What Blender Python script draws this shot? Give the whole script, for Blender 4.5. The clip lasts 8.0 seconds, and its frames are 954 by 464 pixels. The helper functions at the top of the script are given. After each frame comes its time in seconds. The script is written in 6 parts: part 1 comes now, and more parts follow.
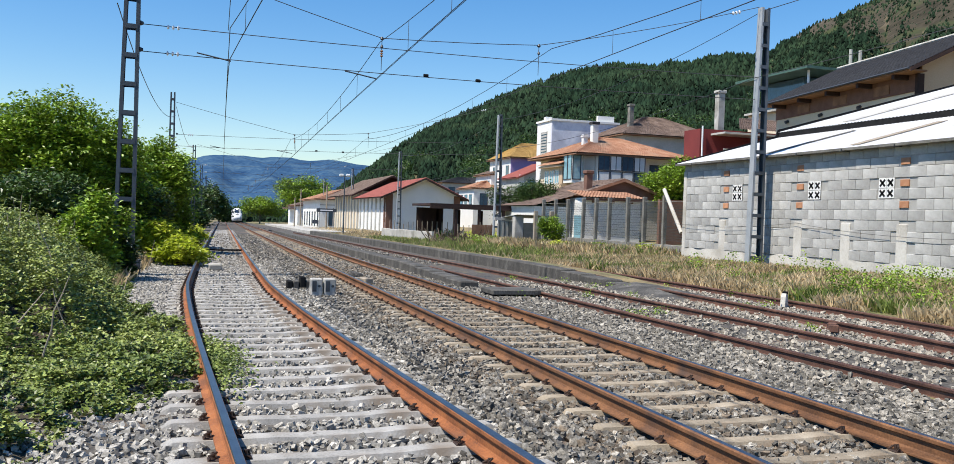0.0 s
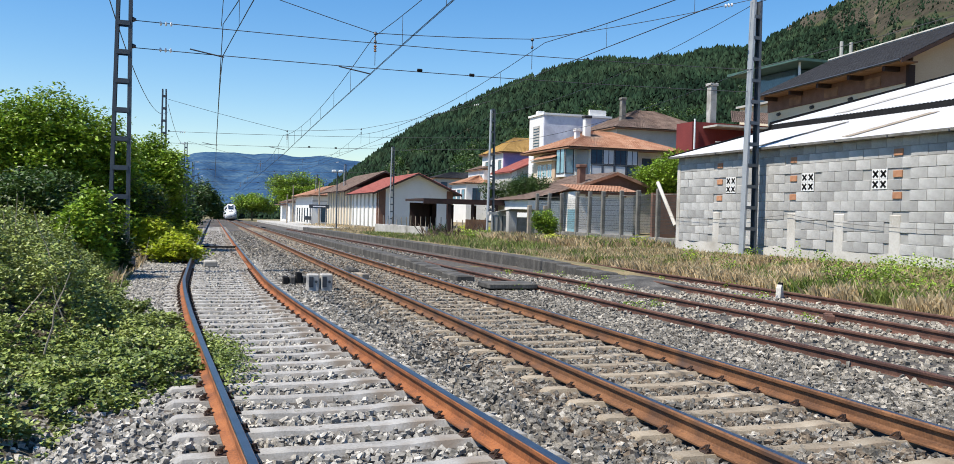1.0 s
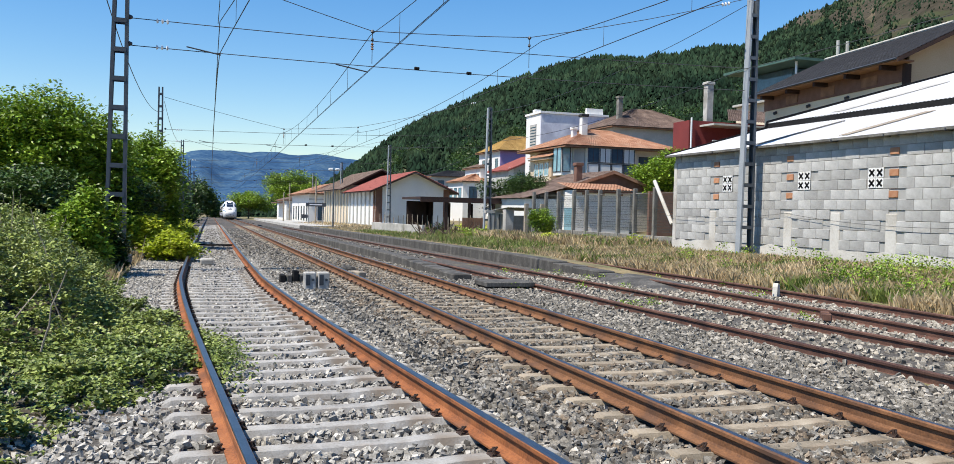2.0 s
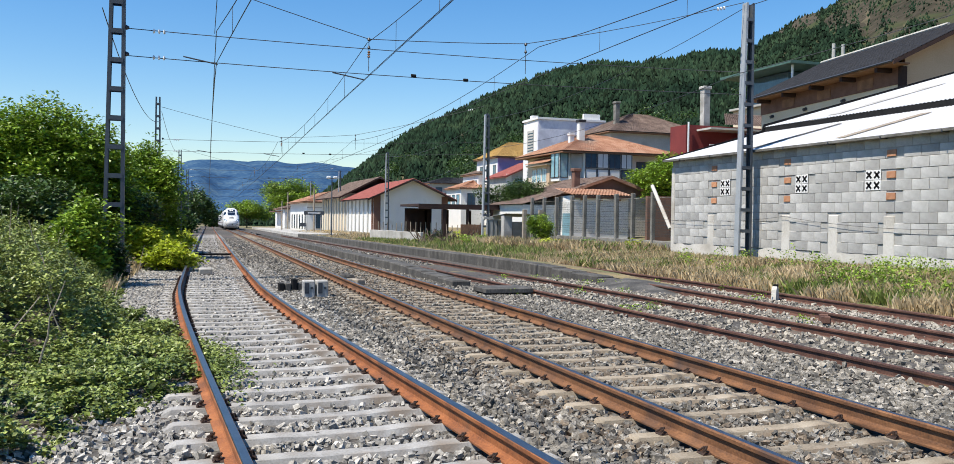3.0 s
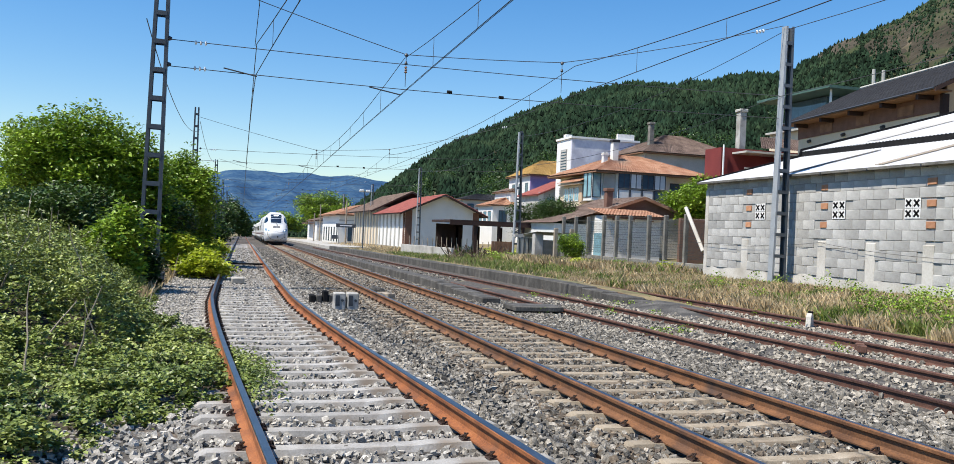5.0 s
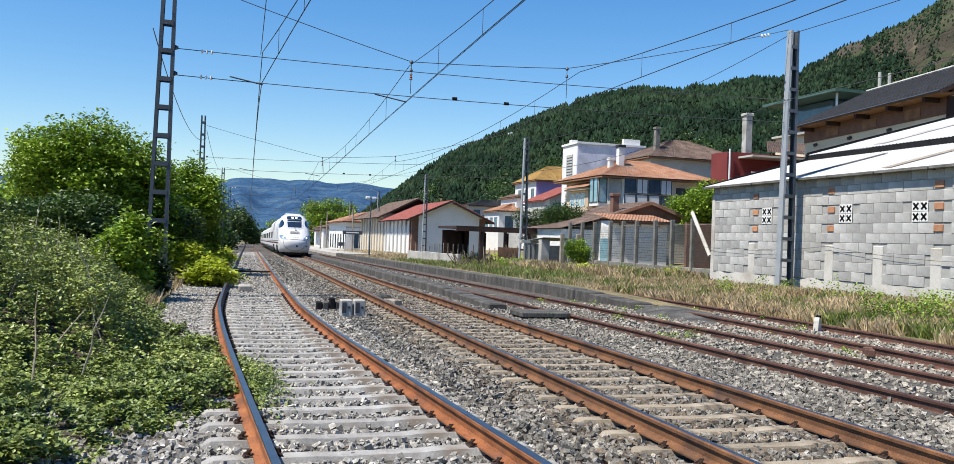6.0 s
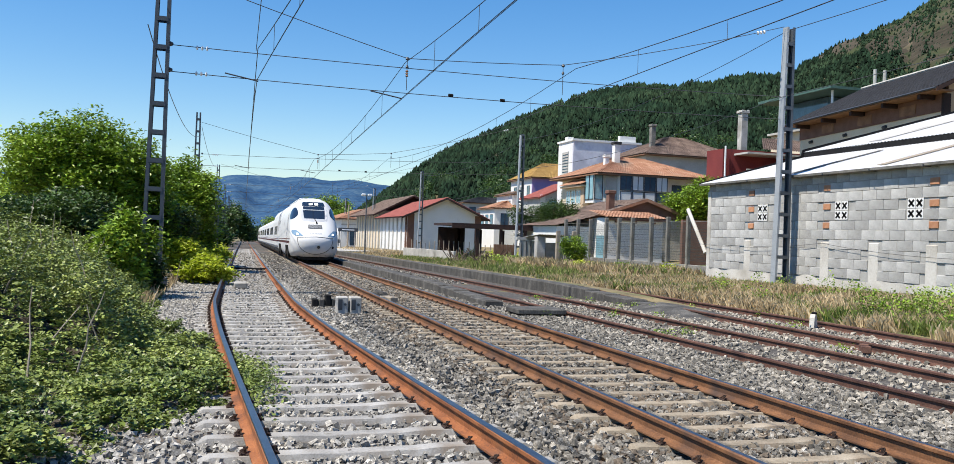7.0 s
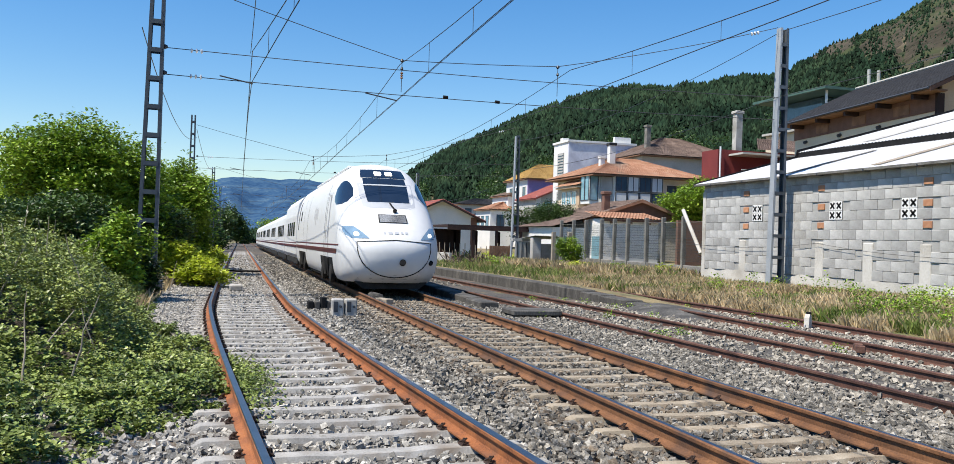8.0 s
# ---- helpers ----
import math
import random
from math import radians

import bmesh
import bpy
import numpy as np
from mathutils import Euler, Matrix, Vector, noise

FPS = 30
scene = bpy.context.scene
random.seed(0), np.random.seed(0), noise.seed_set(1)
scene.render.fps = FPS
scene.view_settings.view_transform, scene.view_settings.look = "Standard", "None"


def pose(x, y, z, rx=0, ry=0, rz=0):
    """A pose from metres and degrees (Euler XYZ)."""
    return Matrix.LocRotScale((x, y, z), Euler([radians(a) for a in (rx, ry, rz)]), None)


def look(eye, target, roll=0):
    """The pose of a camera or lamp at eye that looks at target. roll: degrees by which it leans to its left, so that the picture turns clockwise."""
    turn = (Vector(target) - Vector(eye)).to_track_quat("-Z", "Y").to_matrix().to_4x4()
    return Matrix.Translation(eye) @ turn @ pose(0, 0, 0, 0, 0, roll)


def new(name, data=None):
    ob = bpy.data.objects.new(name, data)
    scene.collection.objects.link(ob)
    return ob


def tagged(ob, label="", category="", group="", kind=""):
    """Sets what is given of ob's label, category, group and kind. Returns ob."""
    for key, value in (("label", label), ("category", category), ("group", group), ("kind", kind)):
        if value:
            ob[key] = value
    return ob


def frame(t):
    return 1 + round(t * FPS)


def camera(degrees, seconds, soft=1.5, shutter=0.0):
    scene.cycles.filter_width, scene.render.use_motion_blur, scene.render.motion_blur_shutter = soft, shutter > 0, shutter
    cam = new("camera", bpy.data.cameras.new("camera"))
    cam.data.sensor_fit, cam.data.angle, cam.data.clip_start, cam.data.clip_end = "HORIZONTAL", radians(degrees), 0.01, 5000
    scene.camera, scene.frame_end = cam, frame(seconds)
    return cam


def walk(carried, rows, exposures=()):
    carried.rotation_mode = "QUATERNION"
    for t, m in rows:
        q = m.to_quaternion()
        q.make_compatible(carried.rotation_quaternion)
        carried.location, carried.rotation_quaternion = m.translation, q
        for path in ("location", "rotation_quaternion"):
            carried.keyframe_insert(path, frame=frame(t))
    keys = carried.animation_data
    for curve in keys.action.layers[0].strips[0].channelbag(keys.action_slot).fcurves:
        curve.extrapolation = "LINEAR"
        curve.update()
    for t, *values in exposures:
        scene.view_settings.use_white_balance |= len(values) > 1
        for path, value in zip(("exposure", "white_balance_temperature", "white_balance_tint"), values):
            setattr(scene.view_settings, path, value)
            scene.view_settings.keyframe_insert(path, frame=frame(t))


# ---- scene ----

# ---------------------------------------------------------------- camera
PATH = [
    (0, pose(-0.021, -0.007, 1.550, 89.08, -1.88, -17.69)),
    (0.5, pose(-0.073, 0.002, 1.538, 89.02, -1.78, -17.92)),
    (1, pose(-0.107, -0.001, 1.531, 88.76, -1.38, -18.20)),
    (1.5, pose(-0.116, 0.003, 1.528, 88.60, -1.57, -18.31)),
    (3, pose(-0.112, -0.005, 1.523, 89.10, -0.83, -18.53)),
    (3.5, pose(-0.112, -0.003, 1.516, 89.35, -0.75, -17.62)),
    (4, pose(-0.127, 0.005, 1.521, 89.28, -1.08, -16.72)),
    (4.5, pose(-0.137, 0.028, 1.521, 89.77, -2.51, -16.71)),
    (6, pose(-0.131, 0.007, 1.526, 90.55, -2.06, -16.06)),
    (6.5, pose(-0.135, 0.016, 1.521, 90.45, -1.95, -16.13)),
    (7, pose(-0.135, 0.036, 1.520, 90.37, -2.05, -16.35)),
    (7.5, pose(-0.131, 0.031, 1.519, 90.39, -2.00, -16.50)),
    (8, pose(-0.126, 0.012, 1.526, 90.47, -1.80, -16.62)),
]
cam = camera(58.0, 8.0, soft=0.75)
walk(cam, PATH)

# ---------------------------------------------------------------- light
world = bpy.data.worlds.new("sky")
scene.world = world
world.use_nodes = True
wn = world.node_tree
sky = wn.nodes.new("ShaderNodeTexSky")
sky.sky_type, sky.sun_disc = "NISHITA", False
sky.sun_elevation, sky.sun_rotation = radians(60), radians(256)
sky.air_density, sky.dust_density, sky.ozone_density, sky.altitude = 1.2, 0.0, 2.8, 100
tint = wn.nodes.new("ShaderNodeHueSaturation")
tint.inputs["Saturation"].default_value = 1.36
wn.links.new(sky.outputs[0], tint.inputs["Color"])
cast = wn.nodes.new("ShaderNodeMix")
cast.data_type, cast.blend_type = "RGBA", "MULTIPLY"
cast.inputs[0].default_value, cast.inputs[7].default_value = 1, (.93, .965, 1.07, 1)
wn.links.new(tint.outputs[0], cast.inputs[6])
wn.links.new(cast.outputs[2], wn.nodes["Background"].inputs[0])
wn.nodes["Background"].inputs[1].default_value = 0.1
sun = new("sun", bpy.data.lights.new("sun", "SUN"))
sun.data.energy, sun.data.angle, sun.data.color = 5.0, radians(0.5), (1, 0.94, 0.83)
SUN_TO = Vector((0.972 * 0.5, 0.235 * 0.5, -0.866))
sun.matrix_world = look((0, 0, 60), Vector((0, 0, 60)) + SUN_TO)
scene.view_settings.exposure = 0.5


# ---------------------------------------------------------------- materials
def nmat(name, cols, scale=3.0, fine=40.0, rough=0.8, bump=0.15, metal=0.0, spots=None, isle=0.0, obj=0.0, spec=0.5, stretch=(1, 1, 1)):
    """A surface with broad and fine variation between the colours; isle and obj vary the value piece by piece."""
    m = bpy.data.materials.new(name)
    m.use_nodes = True
    nt = m.node_tree
    N, L = nt.nodes.new, nt.links.new
    b = nt.nodes["Principled BSDF"]
    b.inputs["Roughness"].default_value, b.inputs["Metallic"].default_value = rough, metal
    b.inputs["Specular IOR Level"].default_value = spec
    tc, mp = N("ShaderNodeTexCoord"), N("ShaderNodeMapping")
    L(tc.outputs["Object"], mp.inputs["Vector"])
    mp.inputs["Scale"].default_value = stretch
    n1, n2 = N("ShaderNodeTexNoise"), N("ShaderNodeTexNoise")
    n1.inputs["Scale"].default_value, n1.inputs["Detail"].default_value = scale, 5
    n2.inputs["Scale"].default_value, n2.inputs["Detail"].default_value = fine, 4
    for n in (n1, n2):
        L(mp.outputs[0], n.inputs["Vector"])
    mixf = N("ShaderNodeMath")
    mixf.operation = "MULTIPLY_ADD"
    L(n2.outputs[0], mixf.inputs[0])
    mixf.inputs[1].default_value = 0.45
    half = N("ShaderNodeMath")
    half.operation = "MULTIPLY"
    L(n1.outputs[0], half.inputs[0])
    half.inputs[1].default_value = 0.6
    L(half.outputs[0], mixf.inputs[2])
    ramp = N("ShaderNodeValToRGB")
    el = ramp.color_ramp.elements
    lo, hi = 0.36, 0.7
    el[0].position, el[0].color = lo, (*cols[0], 1)
    el[1].position, el[1].color = hi, (*cols[-1], 1)
    for i, c in enumerate(cols[1:-1]):
        e = el.new(lo + (hi - lo) * (i + 1) / (len(cols) - 1))
        e.color = (*c, 1)
    L(mixf.outputs[0], ramp.inputs[0])
    out = ramp.outputs[0]
    for amount, node, sock in ((isle, "ShaderNodeNewGeometry", "Random Per Island"), (obj, "ShaderNodeObjectInfo", "Random")):
        if amount:
            g, h, mr = N(node), N("ShaderNodeHueSaturation"), N("ShaderNodeMapRange")
            L(g.outputs[sock], mr.inputs[0])
            mr.inputs[3].default_value, mr.inputs[4].default_value = 1 - amount, 1 + amount
            L(mr.outputs[0], h.inputs["Value"])
            L(out, h.inputs["Color"])
            out = h.outputs[0]
    if spots:
        col, sc, lo2, hi2 = spots
        n3, mr, mx = N("ShaderNodeTexNoise"), N("ShaderNodeMapRange"), N("ShaderNodeMix")
        n3.inputs["Scale"].default_value, n3.inputs["Detail"].default_value = sc, 6
        L(mp.outputs[0], n3.inputs["Vector"])
        L(n3.outputs[0], mr.inputs[0])
        mr.inputs[1].default_value, mr.inputs[2].default_value = lo2, hi2
        mx.data_type = "RGBA"
        L(mr.outputs[0], mx.inputs[0])
        L(out, mx.inputs[6])
        mx.inputs[7].default_value = (*col, 1)
        out = mx.outputs[2]
    L(out, b.inputs["Base Color"])
    if bump:
        bp = N("ShaderNodeBump")
        bp.inputs["Strength"].default_value, bp.inputs["Distance"].default_value = bump, 0.02
        L(mixf.outputs[0], bp.inputs["Height"])
        L(bp.outputs[0], b.inputs["Normal"])
    return m


def leafmat(name, cols, thin=0.35):
    m = nmat(name, cols, 0.6, 6, 0.42, 0, isle=0.55, spec=0.4)
    nt = m.node_tree
    b, out = nt.nodes["Principled BSDF"], nt.nodes["Material Output"]
    tr, mx = nt.nodes.new("ShaderNodeBsdfTranslucent"), nt.nodes.new("ShaderNodeMixShader")
    src = b.inputs["Base Color"].links[0].from_socket
    nt.links.new(src, tr.inputs[0])
    mx.inputs[0].default_value = thin
    nt.links.new(b.outputs[0], mx.inputs[1])
    nt.links.new(tr.outputs[0], mx.inputs[2])
    nt.links.new(mx.outputs[0], out.inputs[0])
    return m


def glassmat(name, col, rough=0.05):
    m = nmat(name, (col, tuple(c * 1.4 for c in col)), 1, 4, rough, 0, spec=0.8)
    return m


def glow(name, col, power):
    m = nmat(name, (col, col), 1, 4, 0.2, 0)
    b = m.node_tree.nodes["Principled BSDF"]
    b.inputs["Emission Color"].default_value, b.inputs["Emission Strength"].default_value = (*col, 1), power
    return m


STONE = nmat("ballast_stone", ((.065, .058, .047), (.18, .162, .134), (.42, .385, .33)), 9, 60, .85, .3, isle=.6)
STONE_W = nmat("pale_grey_stone", ((.14, .13, .113), (.3, .28, .245), (.58, .545, .485)), 9, 60, .85, .3, isle=.42)
STONE_P = nmat("pale_stone", ((.15, .13, .104), (.28, .248, .2), (.47, .425, .355)), 9, 60, .85, .3, isle=.45)
# darker than the loose stones: the shade in their gaps is in this colour
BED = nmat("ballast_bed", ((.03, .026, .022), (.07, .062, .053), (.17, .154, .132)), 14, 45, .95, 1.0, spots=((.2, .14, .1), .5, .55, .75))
SLEEPER = nmat("concrete_sleeper", ((.22, .207, .187), (.335, .32, .297), (.44, .427, .402)), 4, 60, .9, .3, obj=.15, spots=((.22, .18, .14), 2.5, .5, .72))
SLEEPER_B = nmat("brown_sleeper", ((.17, .136, .093), (.28, .23, .165), (.38, .32, .24)), 4, 60, .9, .3, obj=.15, spots=((.2, .13, .08), 1.5, .5, .75))
STONE_B = nmat("brown_stone", ((.06, .044, .03), (.14, .107, .074), (.33, .27, .2)), 9, 60, .85, .3, isle=.55)
RUST_M = nmat("brown_rail", ((.075, .033, .015), (.16, .07, .028), (.25, .115, .048)), 3, 50, .75, .15, spots=((.06, .035, .025), 2, .5, .75))
RUST = nmat("rusty_rail", ((.12, .04, .014), (.25, .085, .026), (.35, .13, .042)), 3, 50, .75, .15, spots=((.1, .05, .03), 2, .55, .75))
RUST_D = nmat("dark_rusty_rail", ((.05, .023, .016), (.105, .047, .031), (.17, .085, .057)), 3, 50, .8, .15)
SHINE = nmat("polished_steel", ((.2, .185, .195), (.32, .295, .3)), 4, 60, .36, .03, metal=1)
CLIP = nmat("fastening_iron", ((.025, .016, .011), (.07, .034, .02)), 20, 90, .7, .2, metal=.2)
CONC = nmat("concrete", ((.3, .29, .26), (.42, .4, .37), (.55, .53, .49)), 1.2, 25, .9, .3, spots=((.2, .19, .16), .8, .55, .75))
CONC_D = nmat("dark_weathered_concrete", ((.1, .095, .08), (.18, .17, .15), (.28, .265, .24)), 1.6, 25, .95, .4)
KERB = nmat("dark_kerb_stone", ((.03, .028, .025), (.07, .065, .058), (.15, .14, .125)), 2.5, 30, .95, .5, stretch=(1, 1, .4))
BLOCK = nmat("concrete_block", ((.26, .25, .235), (.4, .39, .37), (.53, .52, .495)), 1.5, 50, .95, .3, obj=.2, spots=((.25, .22, .18), .55, .52, .78))
MORTAR = nmat("mortar", ((.3, .29, .27), (.42, .41, .385)), 3, 40, .95, .4)
PLASTER = nmat("worn_plaster", ((.42, .39, .34), (.55, .52, .47), (.62, .6, .56)), .8, 20, .95, .3, spots=((.3, .26, .2), .6, .5, .75))
BRICK = nmat("orange_brick", ((.4, .17, .085), (.52, .27, .15)), 6, 50, .9, .2, obj=.15)
WHITE = nmat("white_paint", ((.68, .67, .64), (.8, .79, .77)), .5, 12, .75, .08, spots=((.55, .52, .47), .5, .58, .8))
# weathered render with the bluish tone of the unlit side put in
LILAC_SHADE = nmat("weathered_render_in_shade", ((.5, .5, .58), (.62, .62, .7), (.72, .72, .76)), .25, 3, .9, .1, spots=((.36, .36, .44), .3, .5, .7))
CREAM = nmat("cream_render", ((.6, .5, .36), (.7, .6, .46)), .5, 12, .9, .1)
TAN = nmat("tan_render", ((.48, .34, .22), (.58, .43, .3)), .5, 12, .9, .1)
GREYR = nmat("grey_render", ((.4, .39, .36), (.52, .51, .48)), .5, 10, .9, .1, spots=((.3, .29, .27), .4, .5, .75))
PURPLE = nmat("mauve_render", ((.3, .2, .38), (.42, .3, .5)), .4, 8, .9, .1)
REDW = nmat("dark_red_wall", ((.14, .02, .02), (.22, .035, .03)), .6, 12, .8, .1)
TILE = nmat("terracotta_tile", ((.22, .1, .055), (.34, .17, .1), (.44, .27, .18)), 1.2, 14, .9, .3, spots=((.32, .22, .16), .5, .55, .75))
TILE_R = nmat("red_tile", ((.2, .055, .045), (.32, .09, .07)), 1.2, 14, .85, .2)
TILE_D = nmat("dark_old_tile", ((.07, .048, .038), (.14, .095, .075), (.21, .155, .125)), 1.2, 14, .95, .3)
TILE_Y = nmat("lichen_tile", ((.27, .16, .04), (.4, .25, .08)), 1.2, 14, .95, .3)
SLATE = nmat("dark_slate", ((.025, .025, .028), (.05, .05, .055)), 2, 20, .9, .2, spec=.15)
SHEET = nmat("white_roof_sheet", ((.46, .46, .475), (.57, .57, .585)), .4, 9, .55, .05, spots=((.5, .48, .44), .5, .62, .8))
# rubber and other black parts; also fills openings to stand for their shade
BLACK = nmat("black_rubber_and_shade", ((.01, .01, .011), (.024, .024, .024)), 4, 30, .9, .1, spec=.1)
DARKW = nmat("dark_timber", ((.02, .01, .008), (.05, .022, .016)), 2, 30, .85, .2, stretch=(1, 1, .3))
BROWN = nmat("brown_timber", ((.16, .08, .045), (.3, .16, .09)), 2, 30, .85, .2)
WOOD = nmat("grey_wood", ((.22, .18, .13), (.4, .34, .27)), 3, 30, .9, .3)
QUOIN = nmat("brown_quoin", ((.13, .065, .045), (.21, .11, .078)), 2, 20, .9, .2)
MAST = nmat("galvanised_mast", ((.05, .06, .072), (.085, .098, .115)), 2, 25, .55, .05)
# lighter copy of the mast steel for the leg on the sun's side
MAST_SUNLIT = nmat("sunlit_galvanised_mast", ((.26, .28, .3), (.36, .38, .4)), 2, 25, .6, .05)
MAST_D = nmat("dark_painted_mast", ((.035, .045, .062), (.065, .08, .1)), 2, 25, .55, .05)
WIRE = nmat("dark_wire", ((.03, .03, .035), (.06, .06, .06)), 2, 25, .5, 0)
PORC = nmat("white_insulator", ((.65, .66, .68), (.8, .8, .8)), 2, 25, .2, 0)
FRAME = nmat("dark_window_frame", ((.03, .035, .045), (.06, .065, .075)), 2, 20, .5, .05)
GLASS = glassmat("window_glass", (.05, .09, .12))
GLASS_B = glassmat("blue_window_glass", (.16, .3, .36))
NET = nmat("dark_fence_net", ((.02, .025, .023), (.045, .052, .048)), 3, 60, .9, .1)
GREENM = nmat("green_metal", ((.04, .09, .07), (.08, .15, .12)), 1, 20, .6, .05)
SOIL = nmat("dry_soil_and_grass", ((.09, .08, .035), (.2, .155, .075), (.34, .26, .13)), .7, 14, .95, .6, spots=((.07, .1, .03), .25, .5, .65))
# near-black soil: the shade inside the brambles is put into its colour
BANK_SHADE = nmat("bank_soil_shade", ((.02, .016, .01), (.045, .036, .022), (.08, .065, .04)), 3, 40, .95, .6)
GRASS = leafmat("green_grass_blade", ((.09, .13, .022), (.18, .23, .055), (.34, .36, .13)), .3)
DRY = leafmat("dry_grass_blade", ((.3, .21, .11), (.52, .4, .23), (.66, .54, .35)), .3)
LEAF = leafmat("bramble_leaf", ((.07, .105, .022), (.175, .22, .046), (.34, .38, .11)), .1)
LEAF_T = leafmat("tree_leaf", ((.09, .16, .013), (.195, .3, .024), (.37, .48, .06)), .2)
LEAF_Y = leafmat("yellow_green_leaf", ((.26, .33, .015), (.42, .48, .035), (.55, .58, .1)), .4)
LEAF_D = leafmat("dark_leaf", ((.018, .045, .008), (.045, .088, .015), (.1, .155, .03)), .15)
PINE = nmat("pine_foliage", ((.006, .015, .009), (.013, .026, .014), (.03, .048, .024)), .02, .4, .95, 0, isle=.75, spec=.05)
HILLM = nmat("hill_undergrowth", ((.02, .03, .014), (.05, .055, .026), (.14, .11, .07)), .02, .3, .95, 0, spots=((.17, .125, .09), .008, .55, .62), spec=.1)
SUMMIT = nmat("bare_brown_rock_and_heath", ((.028, .025, .016), (.058, .049, .034), (.1, .085, .064)), .03, .3, .95, .2, spots=((.05, .06, .025), .02, .52, .62), spec=.1)
# the blue haze of distance is mixed into these forest colours
MOUNT_HAZE = nmat("distant_forest_in_haze", ((.016, .042, .1), (.036, .082, .155), (.08, .135, .19)), .009, .07, 1, 0, spec=0)
BARK = nmat("bark", ((.07, .05, .035), (.16, .12, .085)), 4, 30, .95, .5)
TRAINW = nmat("white_train_paint", ((.62, .62, .62), (.68, .68, .67)), .4, 6, .45, 0)
TRAING = nmat("light_grey_train_paint", ((.4, .41, .43), (.47, .48, .5)), .4, 6, .35, 0)
LOGO = nmat("mauve_grey_lettering_paint", ((.2, .16, .19), (.27, .22, .26)), 1, 8, .4, 0)
STRIPE = nmat("burgundy_stripe", ((.1, .015, .03), (.14, .025, .04)), 1, 8, .35, 0)
UNDER = nmat("dark_underframe", ((.015, .015, .016), (.045, .042, .038)), 4, 30, .85, .2, spec=.15)
TGLASS = glassmat("tinted_train_glass", (.012, .018, .03), .04)
LAMPG = glow("headlamp_light", (1, .97, .88), 0.9)
LENS = glassmat("headlamp_lens", (.16, .24, .32), .06)


# ---------------------------------------------------------------- mesh tools
class Geo:
    """Collects faces of one mesh."""

    def __init__(self):
        self.v, self.f = [], []

    def face(self, *pts):
        n = len(self.v)
        self.v += [tuple(p) for p in pts]
        self.f.append(tuple(range(n, n + len(pts))))
        return self

    def box(self, x0, y0, z0, x1, y1, z1, bev=0.0, m=None):
        n = len(self.v)
        if bev:
            pts, fs = chamfer(x0, y0, z0, x1, y1, z1, bev)
        else:
            pts = [(x, y, z) for x in (x0, x1) for y in (y0, y1) for z in (z0, z1)]
            fs = [(0, 1, 3, 2), (4, 6, 7, 5), (0, 4, 5, 1), (2, 3, 7, 6), (0, 2, 6, 4), (1, 5, 7, 3)]
        self.v += [tuple(m @ Vector(p)) for p in pts] if m is not None else pts
        self.f += [tuple(i + n for i in f) for f in fs]
        return self

    def tube(self, pts, r, k=6, cap=True):
        pts = [Vector(p) for p in pts]
        rs = r if isinstance(r, (list, tuple)) else [r] * len(pts)
        rows = []
        for i, p in enumerate(pts):
            d = (pts[min(i + 1, len(pts) - 1)] - pts[max(i - 1, 0)]).normalized()
            a = d.cross(Vector((0, 0, 1)) if abs(d.z) < .9 else Vector((0, 1, 0))).normalized()
            b = d.cross(a)
            rows.append(len(self.v))
            for j in range(k):
                t = 2 * math.pi * j / k
                self.v.append(tuple(p + (a * math.cos(t) + b * math.sin(t)) * rs[i]))
        for a, b in zip(rows, rows[1:]):
            for j in range(k):
                self.f.append((a + j, a + (j + 1) % k, b + (j + 1) % k, b + j))
        if cap:
            self.f += [tuple(rows[0] + j for j in range(k))[::-1], tuple(rows[-1] + j for j in range(k))]
        return self

    def sweep(self, prof, path, closed=True):
        """A flat profile (x, z) carried along points (x, y, z); it keeps upright."""
        rows = []
        for i, p in enumerate(path):
            q0, q1 = path[max(i - 1, 0)], path[min(i + 1, len(path) - 1)]
            dx, dy = q1[0] - q0[0], q1[1] - q0[1]
            h = math.hypot(dx, dy)
            rows.append(len(self.v))
            self.v += [(p[0] + a * dy / h, p[1] - a * dx / h, p[2] + b) for a, b in prof]
        k = len(prof)
        for a, b in zip(rows, rows[1:]):
            for j in range(k if closed else k - 1):
                self.f.append((a + j, a + (j + 1) % k, b + (j + 1) % k, b + j))
        if closed:
            self.f += [tuple(rows[0] + j for j in range(k))[::-1], tuple(rows[-1] + j for j in range(k))]
        return self

    def prism(self, prof, y0, y1):
        """A profile (x, z) pushed from y0 to y1."""
        n, k = len(self.v), len(prof)
        self.v += [(a, y0, b) for a, b in prof] + [(a, y1, b) for a, b in prof]
        self.f += [tuple(range(n, n + k)), tuple(range(n + 2 * k - 1, n + k - 1, -1))]
        self.f += [(n + (j + 1) % k, n + j, n + k + j, n + k + (j + 1) % k) for j in range(k)]
        return self

    def grid(self, rows):
        n, k = len(self.v), len(rows[0])
        for r in rows:
            self.v += [tuple(p) for p in r]
        for i in range(len(rows) - 1):
            for j in range(k - 1):
                a = n + i * k + j
                self.f.append((a, a + 1, a + k + 1, a + k))
        return self

    def mesh(self, name, m, smooth=False):
        me = bpy.data.meshes.new(name)
        me.from_pydata(self.v, [], self.f)
        bm = bmesh.new()
